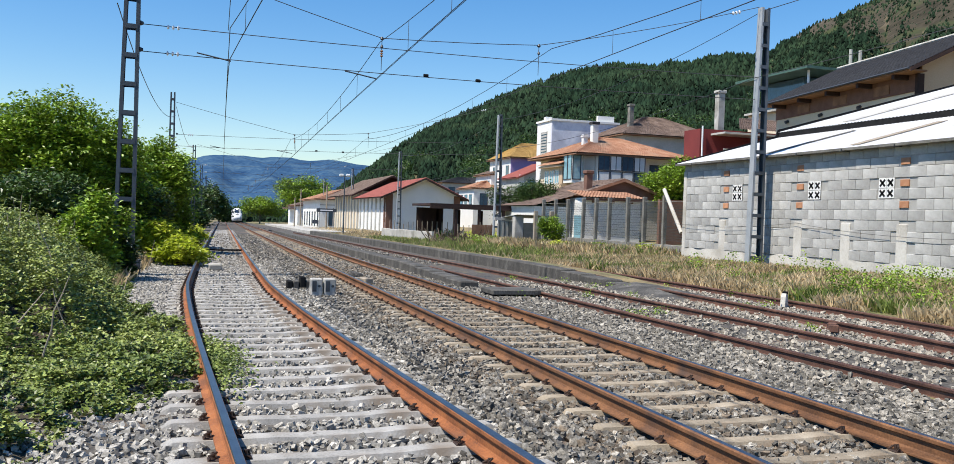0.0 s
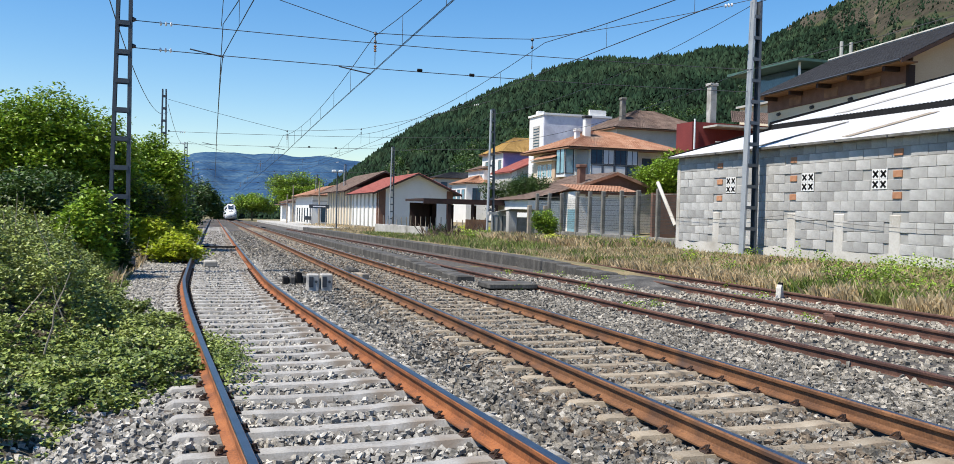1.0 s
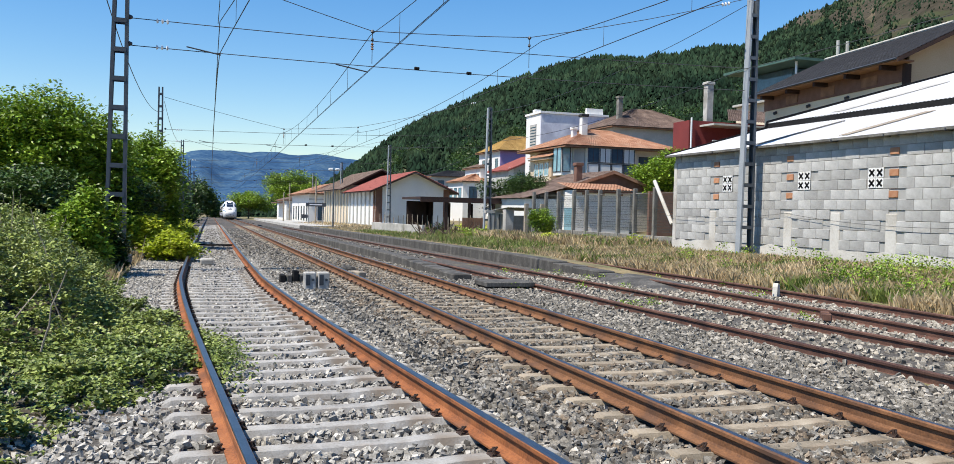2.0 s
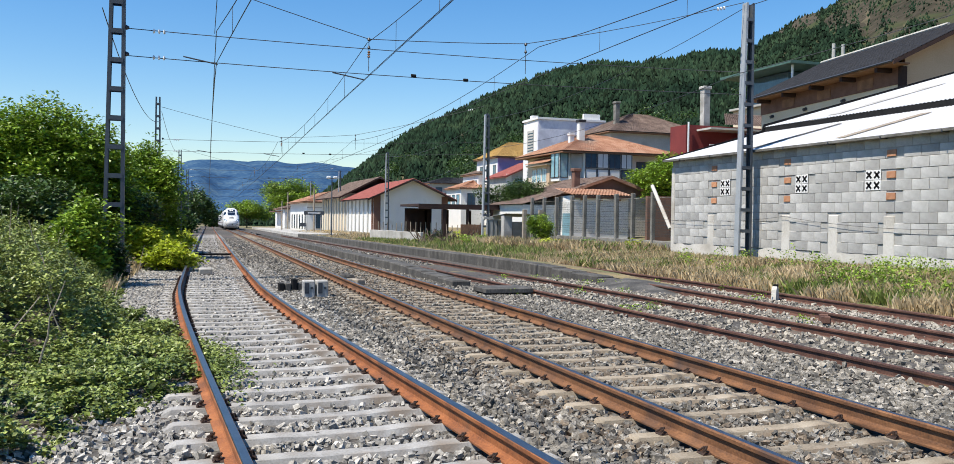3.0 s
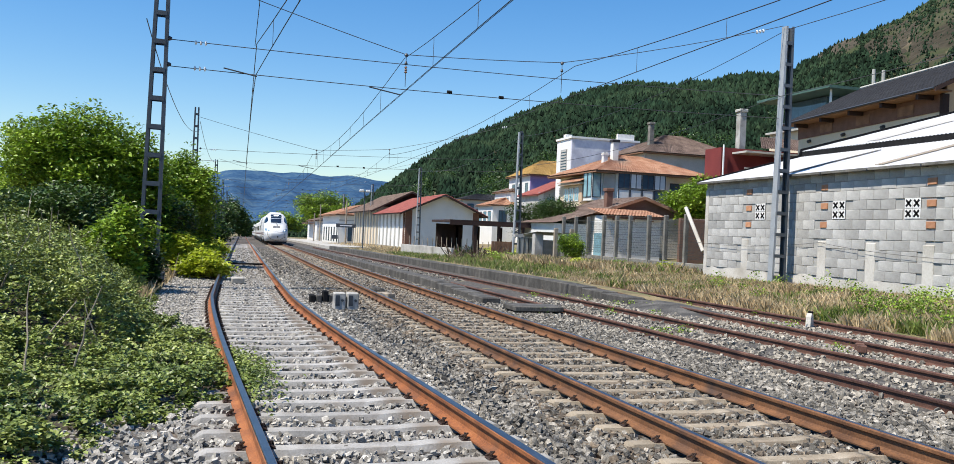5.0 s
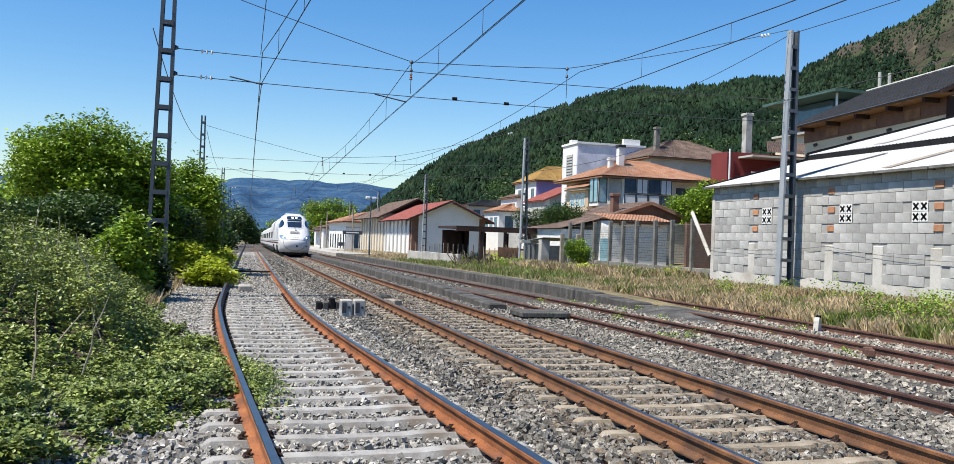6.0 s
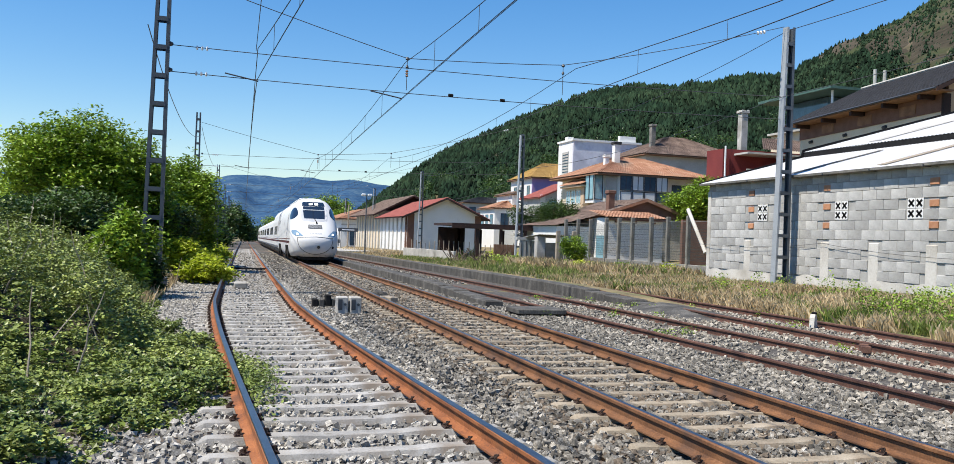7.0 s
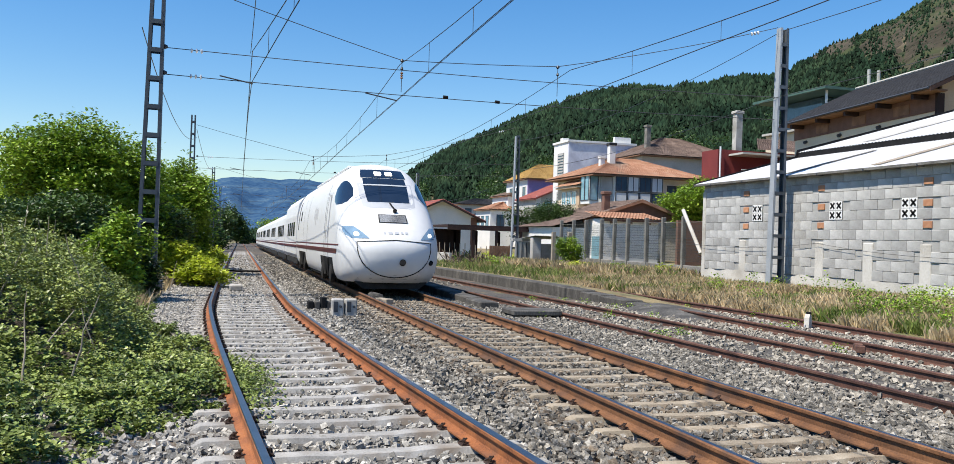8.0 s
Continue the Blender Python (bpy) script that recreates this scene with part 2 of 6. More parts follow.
        bm.from_mesh(me)
        if len(self.v) < 60000:
            bmesh.ops.recalc_face_normals(bm, faces=bm.faces)
        for f in bm.faces:
            f.smooth = smooth
        bm.to_mesh(me)
        bm.free()
        me.materials.append(m)
        return me


def chamfer(x0, y0, z0, x1, y1, z1, b):
    b = min(b, (x1 - x0) / 2.1, (y1 - y0) / 2.1, (z1 - z0) / 2.1)
    c = [((x0 + x1) / 2, (x1 - x0) / 2), ((y0 + y1) / 2, (y1 - y0) / 2), ((z0 + z1) / 2, (z1 - z0) / 2)]
    idx, pts, fs = {}, [], []
    for sx in (-1, 1):
        for sy in (-1, 1):
            for sz in (-1, 1):
                for ax in range(3):
                    s = (sx, sy, sz)
                    idx[s, ax] = len(pts)
                    pts.append(tuple(c[i][0] + s[i] * (c[i][1] - (0 if i == ax else b)) for i in range(3)))
                fs.append(tuple(idx[(sx, sy, sz), ax] for ax in range(3)))
    for ax in range(3):
        o = [i for i in range(3) if i != ax]
        for s in (-1, 1):
            q = []
            for a, d in ((-1, -1), (1, -1), (1, 1), (-1, 1)):
                t = [0, 0, 0]
                t[ax], t[o[0]], t[o[1]] = s, a, d
                q.append(idx[tuple(t), ax])
            fs.append(tuple(q))
        for a in (-1, 1):
            for d in (-1, 1):
                t0, t1 = [0, 0, 0], [0, 0, 0]
                t0[ax], t1[ax] = -1, 1
                t0[o[0]] = t1[o[0]] = a
                t0[o[1]] = t1[o[1]] = d
                t0, t1 = tuple(t0), tuple(t1)
                fs.append((idx[t0, o[0]], idx[t1, o[0]], idx[t1, o[1]], idx[t0, o[1]]))
    return pts, fs


def part(name, geo, m, parent=None, label="", smooth=False):
    """One mesh, as a part of parent where one is given."""
    ob = new(name, geo.mesh(name, m, smooth) if isinstance(geo, Geo) else geo)
    ob.parent = parent
    return tagged(ob, label) if label else ob


def thing(name, label, category, m=None, group="", kind=""):
    ob = new(name)
    ob.empty_display_size = .2
    if m is not None:
        ob.matrix_basis = m
    return tagged(ob, label, category, group, kind)


def npmesh(name, v, f, m, smooth=False):
    """A mesh from arrays; all faces have the same number of corners."""
    me = bpy.data.meshes.new(name)
    k = f.shape[1]
    me.vertices.add(len(v))
    me.vertices.foreach_set("co", np.ascontiguousarray(v, dtype=np.float32).ravel())
    me.loops.add(f.size)
    me.loops.foreach_set("vertex_index", np.ascontiguousarray(f, dtype=np.int32).ravel())
    me.polygons.add(len(f))
    me.polygons.foreach_set("loop_start", np.arange(0, f.size, k, dtype=np.int32))
    me.polygons.foreach_set("loop_total", np.full(len(f), k, dtype=np.int32))
    me.polygons.foreach_set("use_smooth", np.full(len(f), smooth, dtype=bool))
    me.update(calc_edges=True)
    me.validate()
    me.materials.append(m)
    return me


RNG = np.random.default_rng(7)


def turns(n, tilt=math.pi):
    """Random rotation matrices, tipped from upright by tilt at most."""
    a, t, s = RNG.uniform(0, 2 * math.pi, n), RNG.uniform(0, tilt, n), RNG.uniform(0, 2 * math.pi, n)

    def rz(q):
        o, c, z = np.zeros(n), np.cos(q), np.sin(q)
        return np.stack([np.stack([c, -z, o], 1), np.stack([z, c, o], 1), np.stack([o, o, o + 1], 1)], 1)
    o, c, z = np.zeros(n), np.cos(t), np.sin(t)
    rx = np.stack([np.stack([o + 1, o, o], 1), np.stack([o, c, -z], 1), np.stack([o, z, c], 1)], 1)
    return rz(a) @ rx @ rz(s)


def scatter(name, base_v, base_f, at, size, rot, m, smooth=False):
    """Many small copies of one shape in a single mesh."""
    n, k = len(at), len(base_v)
    size = np.asarray(size)
    size = size[:, None, None] if size.ndim == 1 else size[:, None, :]
    v = np.einsum("nij,nkj->nki", rot, base_v[None] * size) + at[:, None, :]
    f = base_f[None] + (np.arange(n) * k)[:, None, None]
    return npmesh(name, v.reshape(-1, 3), f.reshape(-1, base_f.shape[1]), m, smooth)


LEAF_V = np.array([(0, -.5, 0), (.3, 0, .1), (0, .55, -.04), (-.3, 0, .1)])
LEAF_F = np.array([(0, 1, 2), (0, 2, 3)])
BLADE_V = np.array([(-.008, 0, 0), (.008, 0, 0), (.012, .06, .6), (.0, .25, 1.0)])
BLADE_F = np.array([(0, 1, 2), (0, 2, 3)])
G5 = (1 + 5 ** .5) / 2
ICO_V = np.array([(-1, G5, 0), (1, G5, 0), (-1, -G5, 0), (1, -G5, 0), (0, -1, G5), (0, 1, G5), (0, -1, -G5), (0, 1, -G5), (G5, 0, -1), (G5, 0, 1), (-G5, 0, -1), (-G5, 0, 1)]) / 1.9
ICO_F = np.array([(0, 11, 5), (0, 5, 1), (0, 1, 7), (0, 7, 10), (0, 10, 11), (1, 5, 9), (5, 11, 4), (11, 10, 2), (10, 7, 6), (7, 1, 8), (3, 9, 4), (3, 4, 2), (3, 2, 6), (3, 6, 8), (3, 8, 9), (4, 9, 5), (2, 4, 11), (6, 2, 10), (8, 6, 7), (9, 8, 1)])
ROCK_V = np.array([(-1, -.8, -.6), (.9, -1, -.5), (1, .8, -.7), (-.8, 1, -.5), (-.7, -.6, .6), (.6, -.7, .8), (.8, .5, .5), (-.6, .7, .75)]) * .62
ROCK_F = np.array([(0, 3, 2), (0, 2, 1), (4, 5, 6), (4, 6, 7), (0, 1, 5), (0, 5, 4), (1, 2, 6), (1, 6, 5), (2, 3, 7), (2, 7, 6), (3, 0, 4), (3, 4, 7)])


def wob(x, y, s, seed=0.0):
    return noise.noise(Vector((x / s + seed, y / s - seed, seed * 1.7)))


# ---------------------------------------------------------------- the line of the tracks
def bend(y):
    u = y - 20
    return .0105 * (u + math.sqrt(u * u + 150)) - .02


def dip(y):
    u = y - 15
    return -.00375 * (u + math.sqrt(u * u + 100)) + .01


def xm(y):
    return 4.43 + bend(y)


def xl(y):
    return .47 + bend(y) + .62 * (max(0, 20 - y) / 15) ** 1.3


def lift(y):
    """The side track lies a little higher near its curve."""
    return .1 * max(0, 1 - y / 14)


def xc(y):
    return 8.47 + bend(y) * .35


def xd(y):
    return 11.35 + .085 * max(0, y - 9) - .0015 * max(0, y - 9) ** 2 if y < 37 else 12.55 + .02 * (y - 37)


def gz(x, y):
    """Height of the ground."""
    z = dip(min(y, 330)) - .24
    if x > 13.2:
        z += min(.28, .07 * (x - 13.2))
    if x > 22:
        z += .05 * (x - 22)
    if x < -1.5:
        z += min(.3, .1 * (-1.5 - x))
    return z


# ---------------------------------------------------------------- ground
def ground_sheet():
    xs = [-1500, -400, -120, -50, -25, -12, -8, -5, -3, -2, -1.5, -1, -.3] + [i * .5 for i in range(0, 27)] + [13.5, 14, 15, 16, 17, 18, 20, 22, 26, 32, 40, 60, 100, 200, 500, 1500]
    ys = [-400, -100, -40, -20, -10, -5] + [i * .75 for i in range(0, 60)] + [46 + i * 4 for i in range(0, 40)] + [220, 260, 330, 500, 900, 2000, 4000]
    g = Geo()
    g.grid([[(x, y, gz(x, y) + (.03 * wob(x, y, .9) if -2 < x < 14 and 0 < y < 45 else 0)) for x in xs] for y in ys])
    ob = part("ground", g, SOIL)
    return tagged(ob, "dry soil and grass ground of the railway yard", "ground", kind="structure")


def bed_sheet():
    """Ballast bed over the soil, with gentle shoulders."""
    xs = np.concatenate([[-2.2, -1.8, -1.4, -1.0], np.arange(-.7, 12.9, .28), [13.1, 13.6]])
    ys = np.concatenate([np.arange(-6, 40, .35), np.arange(40, 110, 1.5), np.arange(110, 300, 8)])
    rows = []
    for y in ys:
        r = []
        for x in xs:
            e = min(1, (x + 2.3) / .7, (13.7 - x) / .6)
            X = x + bend(y) * (1 if x < 7 else .5)
            r.append((X, y, dip(y) - .25 + .025 * e + .02 * wob(X, y, .35) + .012 * wob(X, y, .12, 3) + (lift(y) if X < 2.9 else 0)))
        rows.append(r)
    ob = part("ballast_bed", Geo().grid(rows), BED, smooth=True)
    return tagged(ob, "grey crushed stone ballast bed under the tracks, darkened as gap shade", "ballast", kind="structure")


RAIL_P = [(-.075, -.172), (.075, -.172), (.075, -.158), (.02, -.14), (.011, -.125), (.011, -.05), (.035, -.038), (.036, -.012), (.026, -.001), (-.026, -.001), (-.036, -.012), (-.035, -.038), (-.011, -.05), (-.011, -.125), (-.02, -.14), (-.075, -.158)]
HEAD_P = [(-.024, -.005), (.024, -.005), (.019, .002), (-.019, .002)]
HEAD_W = [(-.032, -.006), (.032, -.006), (.027, .002), (-.027, .002)]


def clip_mesh():
    g = Geo().box(-.04, -.05, 0, .04, .05, .018, .008)
    g.tube([(-.03, -.04, .015), (-.02, -.045, .045), (.02, 0, .055), (.02, .04, .04), (-.03, .045, .018)], .009, 5)
    g.tube([(.0, 0, .01), (.0, 0, .06)], .013, 6)
    return g.mesh("rail_clip", CLIP)


def sleeper_mesh(name, m):
    """Concrete sleeper, sunk in the middle and chamfered."""
    prof = [(-1.3, -.02), (-1.22, .02), (-.5, .018), (-.32, .008), (.32, .008), (.5, .018), (1.22, .02), (1.3, -.02)]
    g = Geo()
    top0, top1, b0, b1 = [], [], [], []
    for x, z in prof:
        top0.append((x, -.075, z)), top1.append((x, .075, z)), b0.append((x, -.14, -.12)), b1.append((x, .14, -.12))
    g.grid([b0, top0, top1, b1])
    g.face(b0[0], top0[0], top1[0], b1[0]).face(b0[-1], top0[-1], top1[-1], b1[-1])
    return g.mesh(name, m)


def track(name, label, f, y0, y1, near, sleeper, rail_m, shine, dz=0.0, y_s=0.0, gap=.6, up=lambda y: 0.0):
    t = thing(name, label, "railway track", group="tracks of the station", kind="structure")
    ys = [y for y in np.concatenate([np.arange(y0, min(45, y1), 1.0), np.arange(45, y1, 5.0)])] + [y1]
    for s in (-.87, .87):
        path = [(f(y) + s, y, dip(y) + dz + up(y)) for y in ys]
        r = part("rail", Geo().sweep(RAIL_P, path), rail_m, t, "rust-brown steel rail")
        if shine:
            part("running_surface", Geo().sweep(HEAD_W if f is xl else HEAD_P, path), SHINE, r, "polished steel running surface")
    me, cm, y = sleeper, clip_mesh(), y0 + .2
    while y < min(y1, 110):
        a = -math.atan2(f(y + .5) - f(y - .5), 1)
        z = dip(y) + dz - .188 + up(y) - min(.03, .0016 * max(0, y - 13))
        m = pose(f(y), y, z, 0, 0, math.degrees(a) + 1.2 * wob(y, 0, .4))
        o = new("sleeper", me)
        o.parent, o.matrix_basis = t, m
        if y_s < y < near:
            for s in (-.87, .87):
                for q in (-1, 1):
                    c = new("rail_clip", cm)
                    c.parent, c.matrix_basis = o, pose(s + q * .105, 0, .014, 0, 0, 180 if q > 0 else 0)
        y += gap
    return t


def stones(name, label, x0, x1, y0, y1, n, lo, hi, m, f=None, power=1.0):
    """Loose ballast stones lying on the bed."""
    u = RNG.random(n) ** power
    y = y0 + (y1 - y0) * u
    x = RNG.uniform(x0, x1, n)
    b = np.array([bend(q) for q in y])
    z = np.array([dip(q) for q in y]) - .212 + RNG.uniform(-.022, .022, n)
    x = x + b
    z = z + np.where(x < 2.9, np.array([lift(q) for q in y]), 0)
    keep = np.ones(n, bool)
    for g in (xm, xl, xc):
        c = np.array([g(q) for q in y])
        for s in (-.87, .87):
            keep &= np.abs(x - c - s) > .11
        ph = np.abs(((y - (-5 + .2)) / .6 + .5) % 1 - .5) * .6
        on = (np.abs(x - c) < 1.24) & (ph < .13)
        keep &= ~(on & (RNG.random(n) < (.92 if g is xl else .85)))
    at = np.stack([x, y, z], 1)[keep]
    k = len(at)
    size = RNG.uniform(lo, hi, (k, 1)) * RNG.uniform(.6, 1.25, (k, 3))
    me = scatter(name, ROCK_V, ROCK_F, at, size, turns(k), m)
    ob = new(name, me)
    return tagged(ob, label, "ballast", kind="stuff")


def kerbs():
    """Two old low platforms with dark stone kerbs, between the tracks."""
    for a, b, y0, y1, hgt, label in ((6.35, 6.85, 21.5, 95, .14, "low dark stone kerb between two tracks"), (10.75, 11.3, 20.5, 95, .2, "dark weathered kerb of a disused low platform")):
        t = thing("platform_kerb", label, "kerb", kind="structure")
        y = y0
        while y < y1:
            L = 1.6 + .7 * wob(y, 3, .7)
            c = (lambda q: bend(q) * (.7 if a < 8 else .4))
            top = hgt * min(1, (y - y0 + .3) / 6) + .03 * wob(y, 8, .5)
            g = Geo().box(a + c(y), y, dip(y) - .4, b + c(y), y + L - .008, dip(y) - .06 + top, .03)
            part("kerb_stone", g, KERB, t)
            y += L
        rows = []
        if a > 8:
            for y in np.arange(y0 + .2, y1, 1.2):
                top = hgt * min(1, (y - y0 + .3) / 6)
                rows.append([(b - .03 + d + bend(y) * .4, y, dip(y) - .075 + top + .02 * wob(y, d, .6) - (.12 if d > .9 else 0)) for d in (0, .5, 1.0, 1.35)])
            part("platform_fill", Geo().grid(rows), SOIL, t, "dry grassy platform fill")
    # end ramp of dark grit
    rows = [[(10.3 + .35 * j + .1 * wob(j, i, 1.1), 17.6 + .5 * i, dip(18) - .22 + .2 * math.sin(math.pi * j / 6) * min(1, i / 5) + .02 * wob(j, i, .7)) for j in range(7)] for i in range(8)]
    tagged(part("grit_ramp", Geo().grid(rows), KERB, None, smooth=True), "dark grit heap ending an old platform", "ramp", kind="structure")


ground_sheet()
bed_sheet()
SL_A, SL_B = sleeper_mesh("sleeper", SLEEPER), sleeper_mesh("sleeper", SLEEPER_B)
track("track_1", "curving side track with rusty rails and concrete sleepers", xl, -5, 300, 26, SL_A, RUST, True, y_s=2, up=lift)
track("track_2", "main track with brown rails on concrete sleepers", xm, -5, 320, 26, SL_B, RUST_M, True, y_s=2)
track("track_3", "rusty siding half sunk in pale ballast", xc, -5, 100, 0, SL_B, RUST_D, False, dz=-.09)
track("track_4", "disused dark rusty siding beside the grass", xd, -2, 60, 0, SL_A, RUST_D, False, dz=-.05)
stones("ballast_brown", "brown and grey ballast stones on the main track", 2.75, 5.9, 2.6, 30, 18000, .028, .06, STONE_B, power=1.5)
stones("ballast_far", "grey ballast stones along the distant tracks", -1.2, 9.0, 33, 85, 9000, .05, .085, STONE, power=1.4)
stones("ballast_side", "pale grey angular ballast stones of the side track", -1.9, 2.3, 2.6, 34, 36000, .024, .054, STONE_W, power=1.6)
stones("ballast_near", "grey angular ballast stones between near rails", 1.7, 6.6, 2.6, 13, 24000, .026, .06, STONE, power=1.35)
stones("ballast_mid", "grey angular ballast stones along the tracks", 1.7, 7.0, 12, 34, 20000, .03, .06, STONE, power=1.3)
stones("ballast_siding", "pale ballast stones in the sidings", 6.8, 12.9, 5, 24, 15000, .03, .065, STONE_P, power=1.2)
stones("ballast_shoulder", "loose grey ballast beside the track", 5.3, 8.0, 5, 20, 9000, .03, .065, STONE, power=1.2)
stones("ballast_verge", "pale ballast spread on the verge beside the side track", -1.75, -.3, 13.5, 31, 9000, .03, .06, STONE_W, power=1.1)
kerbs()


# ---------------------------------------------------------------- masts and wires
def mast(x, y, h, wide, dark, label, lean=0.0, depth=.28, narrow=.56):
    """Catenary mast of two tapering channels joined by flat battens."""
    z0 = gz(x, y) - .05
    t = thing("catenary_mast", label, "mast", pose(x, y, z0, 0, lean, 0), group="catenary masts")
    m = MAST_D if dark else MAST
    top = wide * narrow
    H = h - z0
    for s in (-1, 1):
        g = Geo()
        a0, a1, d = s * wide / 2, s * top / 2, depth / 2
        prof = [(-.045, -d), (.045, -d), (.045, -d + .015), (-.03, -d + .015), (-.03, d - .015), (.045, d - .015), (.045, d), (-.045, d)]
        prof = [(p * -s, q) for p, q in prof]
        k = len(prof)
        g.v += [(a0 + p, q, 0) for p, q in prof] + [(a1 + p, q, H) for p, q in prof]
        g.f += [(j, (j + 1) % k, k + (j + 1) % k, k + j) for j in range(k)]
        g.f += [(k, k + 1, k + 2, k + 3), (k + 4, k + 5, k + 6, k + 7), (k, k + 3, k + 4, k + 7)]
        # on grey masts the sunward leg's brightness is put into its colour
        part("leg", g, m if s > 0 or dark else MAST_SUNLIT, t)
    z = .55
    while z < H:
        w = wide + (top - wide) * z / H
        for y0, y1 in ((-depth / 2 - .012, -depth / 2), (depth / 2, depth / 2 + .012)):
            part("batten", Geo().box(-w / 2, y0, z - .06, w / 2, y1, z + .06), m, t)
        z += .76
    part("footing", Geo().box(-wide / 2 - .2, -.35, -.35, wide / 2 + .2, .35, .06, .03), CONC, t, "concrete footing")
    return t


def disc(g, p, d, r, w):
    p, d = Vector(p), Vector(d).normalized()
    g.tube([p - d * w, p - d * w * .3, p + d * w], [r * .4, r, r * .5], 10)


def insulator(parent, p, d, m, name="insulator", label="", n=3, r=.075, gap=.11):
    """A string of discs, each a part."""
    d = Vector(d).normalized()
    for i in range(n):
        g = Geo()
        disc(g, Vector(p) + d * (i - (n - 1) / 2) * gap, d, r, .03)
        part(name, g, m, parent, label)


MASTS_L = [(-2.0, 24.6), (-1.97, 57.2), (-.95, 89.5), (-.3, 122), (.4, 155), (1.1, 188)]
MASTS_R = [(18.9, 26.45), (19.1, 55.5), (19.9, 90), (20.5, 124), (21.0, 158)]
for i, (x, y) in enumerate(MASTS_L):
    mast(x, y, (9.2, 9.1, 8.4, 8.3, 8.3, 8.3)[i] + dip(y), .46 if i == 0 else .36, True, "tall dark steel lattice catenary mast rising from bushes" if i < 2 else "dark steel catenary mast beside the line", .55 if i == 0 else 0)
for i, (x, y) in enumerate(MASTS_R):
    mast(x, y, (9.5 if i == 0 else 8.9) + dip(y), .5 if i == 0 else .44, False, "tall grey steel lattice mast in the grass before the block wall" if i == 0 else "grey steel lattice catenary mast in the grass", .4 if i == 0 else 0, .26, .5)


def sag(a, b, drop, n=12):
    a, b = Vector(a), Vector(b)
    return [a.lerp(b, i / n) - Vector((0, 0, drop * 4 * (i / n) * (1 - i / n))) for i in range(n + 1)]


def cable(name, label, runs, r=.011):
    g = Geo()
    for pts in runs:
        g.tube(pts, r, 4, False)
    return tagged(part(name, g, WIRE), label, "wire")


def catenary(f, label, z_c=5.35, z_m=6.45, near=0.0, r=.0115, twin=True, fall=0.0):
    """Contact wire, messenger wire and droppers over one track; near: how far the first span pulls aside."""
    t = thing("overhead_line", label, "overhead line", group="overhead lines")
    sup = [-8.5, 24.6, 57.2, 89.5, 122, 155, 188]

    def wx(y):
        return f(y) + near * max(0, 24.6 - y) / 33
    def zc(y):
        return z_c + dip(y) - fall * min(1, max(0, (y - 24.6) / 33))
    con = [(wx(y), y, zc(y)) for y in np.arange(-8.5, 190, 3.0)]
    part("contact_wire", Geo().tube(con, r, 4, False), WIRE, t)
    if twin:
        part("contact_wire", Geo().tube([(x + .05, y, z + .02) for x, y, z in con], r * .8, 4, False), WIRE, t)

    def zm(y, u):
        return z_m + dip(y) - .62 * 4 * u * (1 - u)
    mes = []
    for y0, y1 in zip(sup, sup[1:]):
        for i in range(10):
            y = y0 + (y1 - y0) * i / 10
            mes.append((wx(y), y, zm(y, i / 10)))
    part("messenger_wire", Geo().tube(mes, r, 4, False), WIRE, t)
    for y0, y1 in zip(sup[:4], sup[1:5]):
        for i in range(1, 8):
            u = i / 8
            y = y0 + (y1 - y0) * u
            part("dropper", Geo().tube([(wx(y), y, zm(y, u)), (wx(y), y, zc(y))], .006, 4, False), WIRE, t)
    return t


catenary(lambda y: xm(y) + .12, "twin contact wires and messenger above the main track", 5.62, 6.6, -.4, fall=.25)
catenary(lambda y: .5 + bend(y) - .1, "contact wire and messenger above the curving side track", 5.72, 6.6, 2.3, twin=False)
catenary(lambda y: 10.0 + bend(y) * .3, "contact wire and messenger above the sidings", 6.0, 6.9, .3, twin=False)
cable("straight_wire", "single wire running straight over the side track", [sag((.52, 24.6, 6.46), (.05, -9, 6.9), .1)], .009)


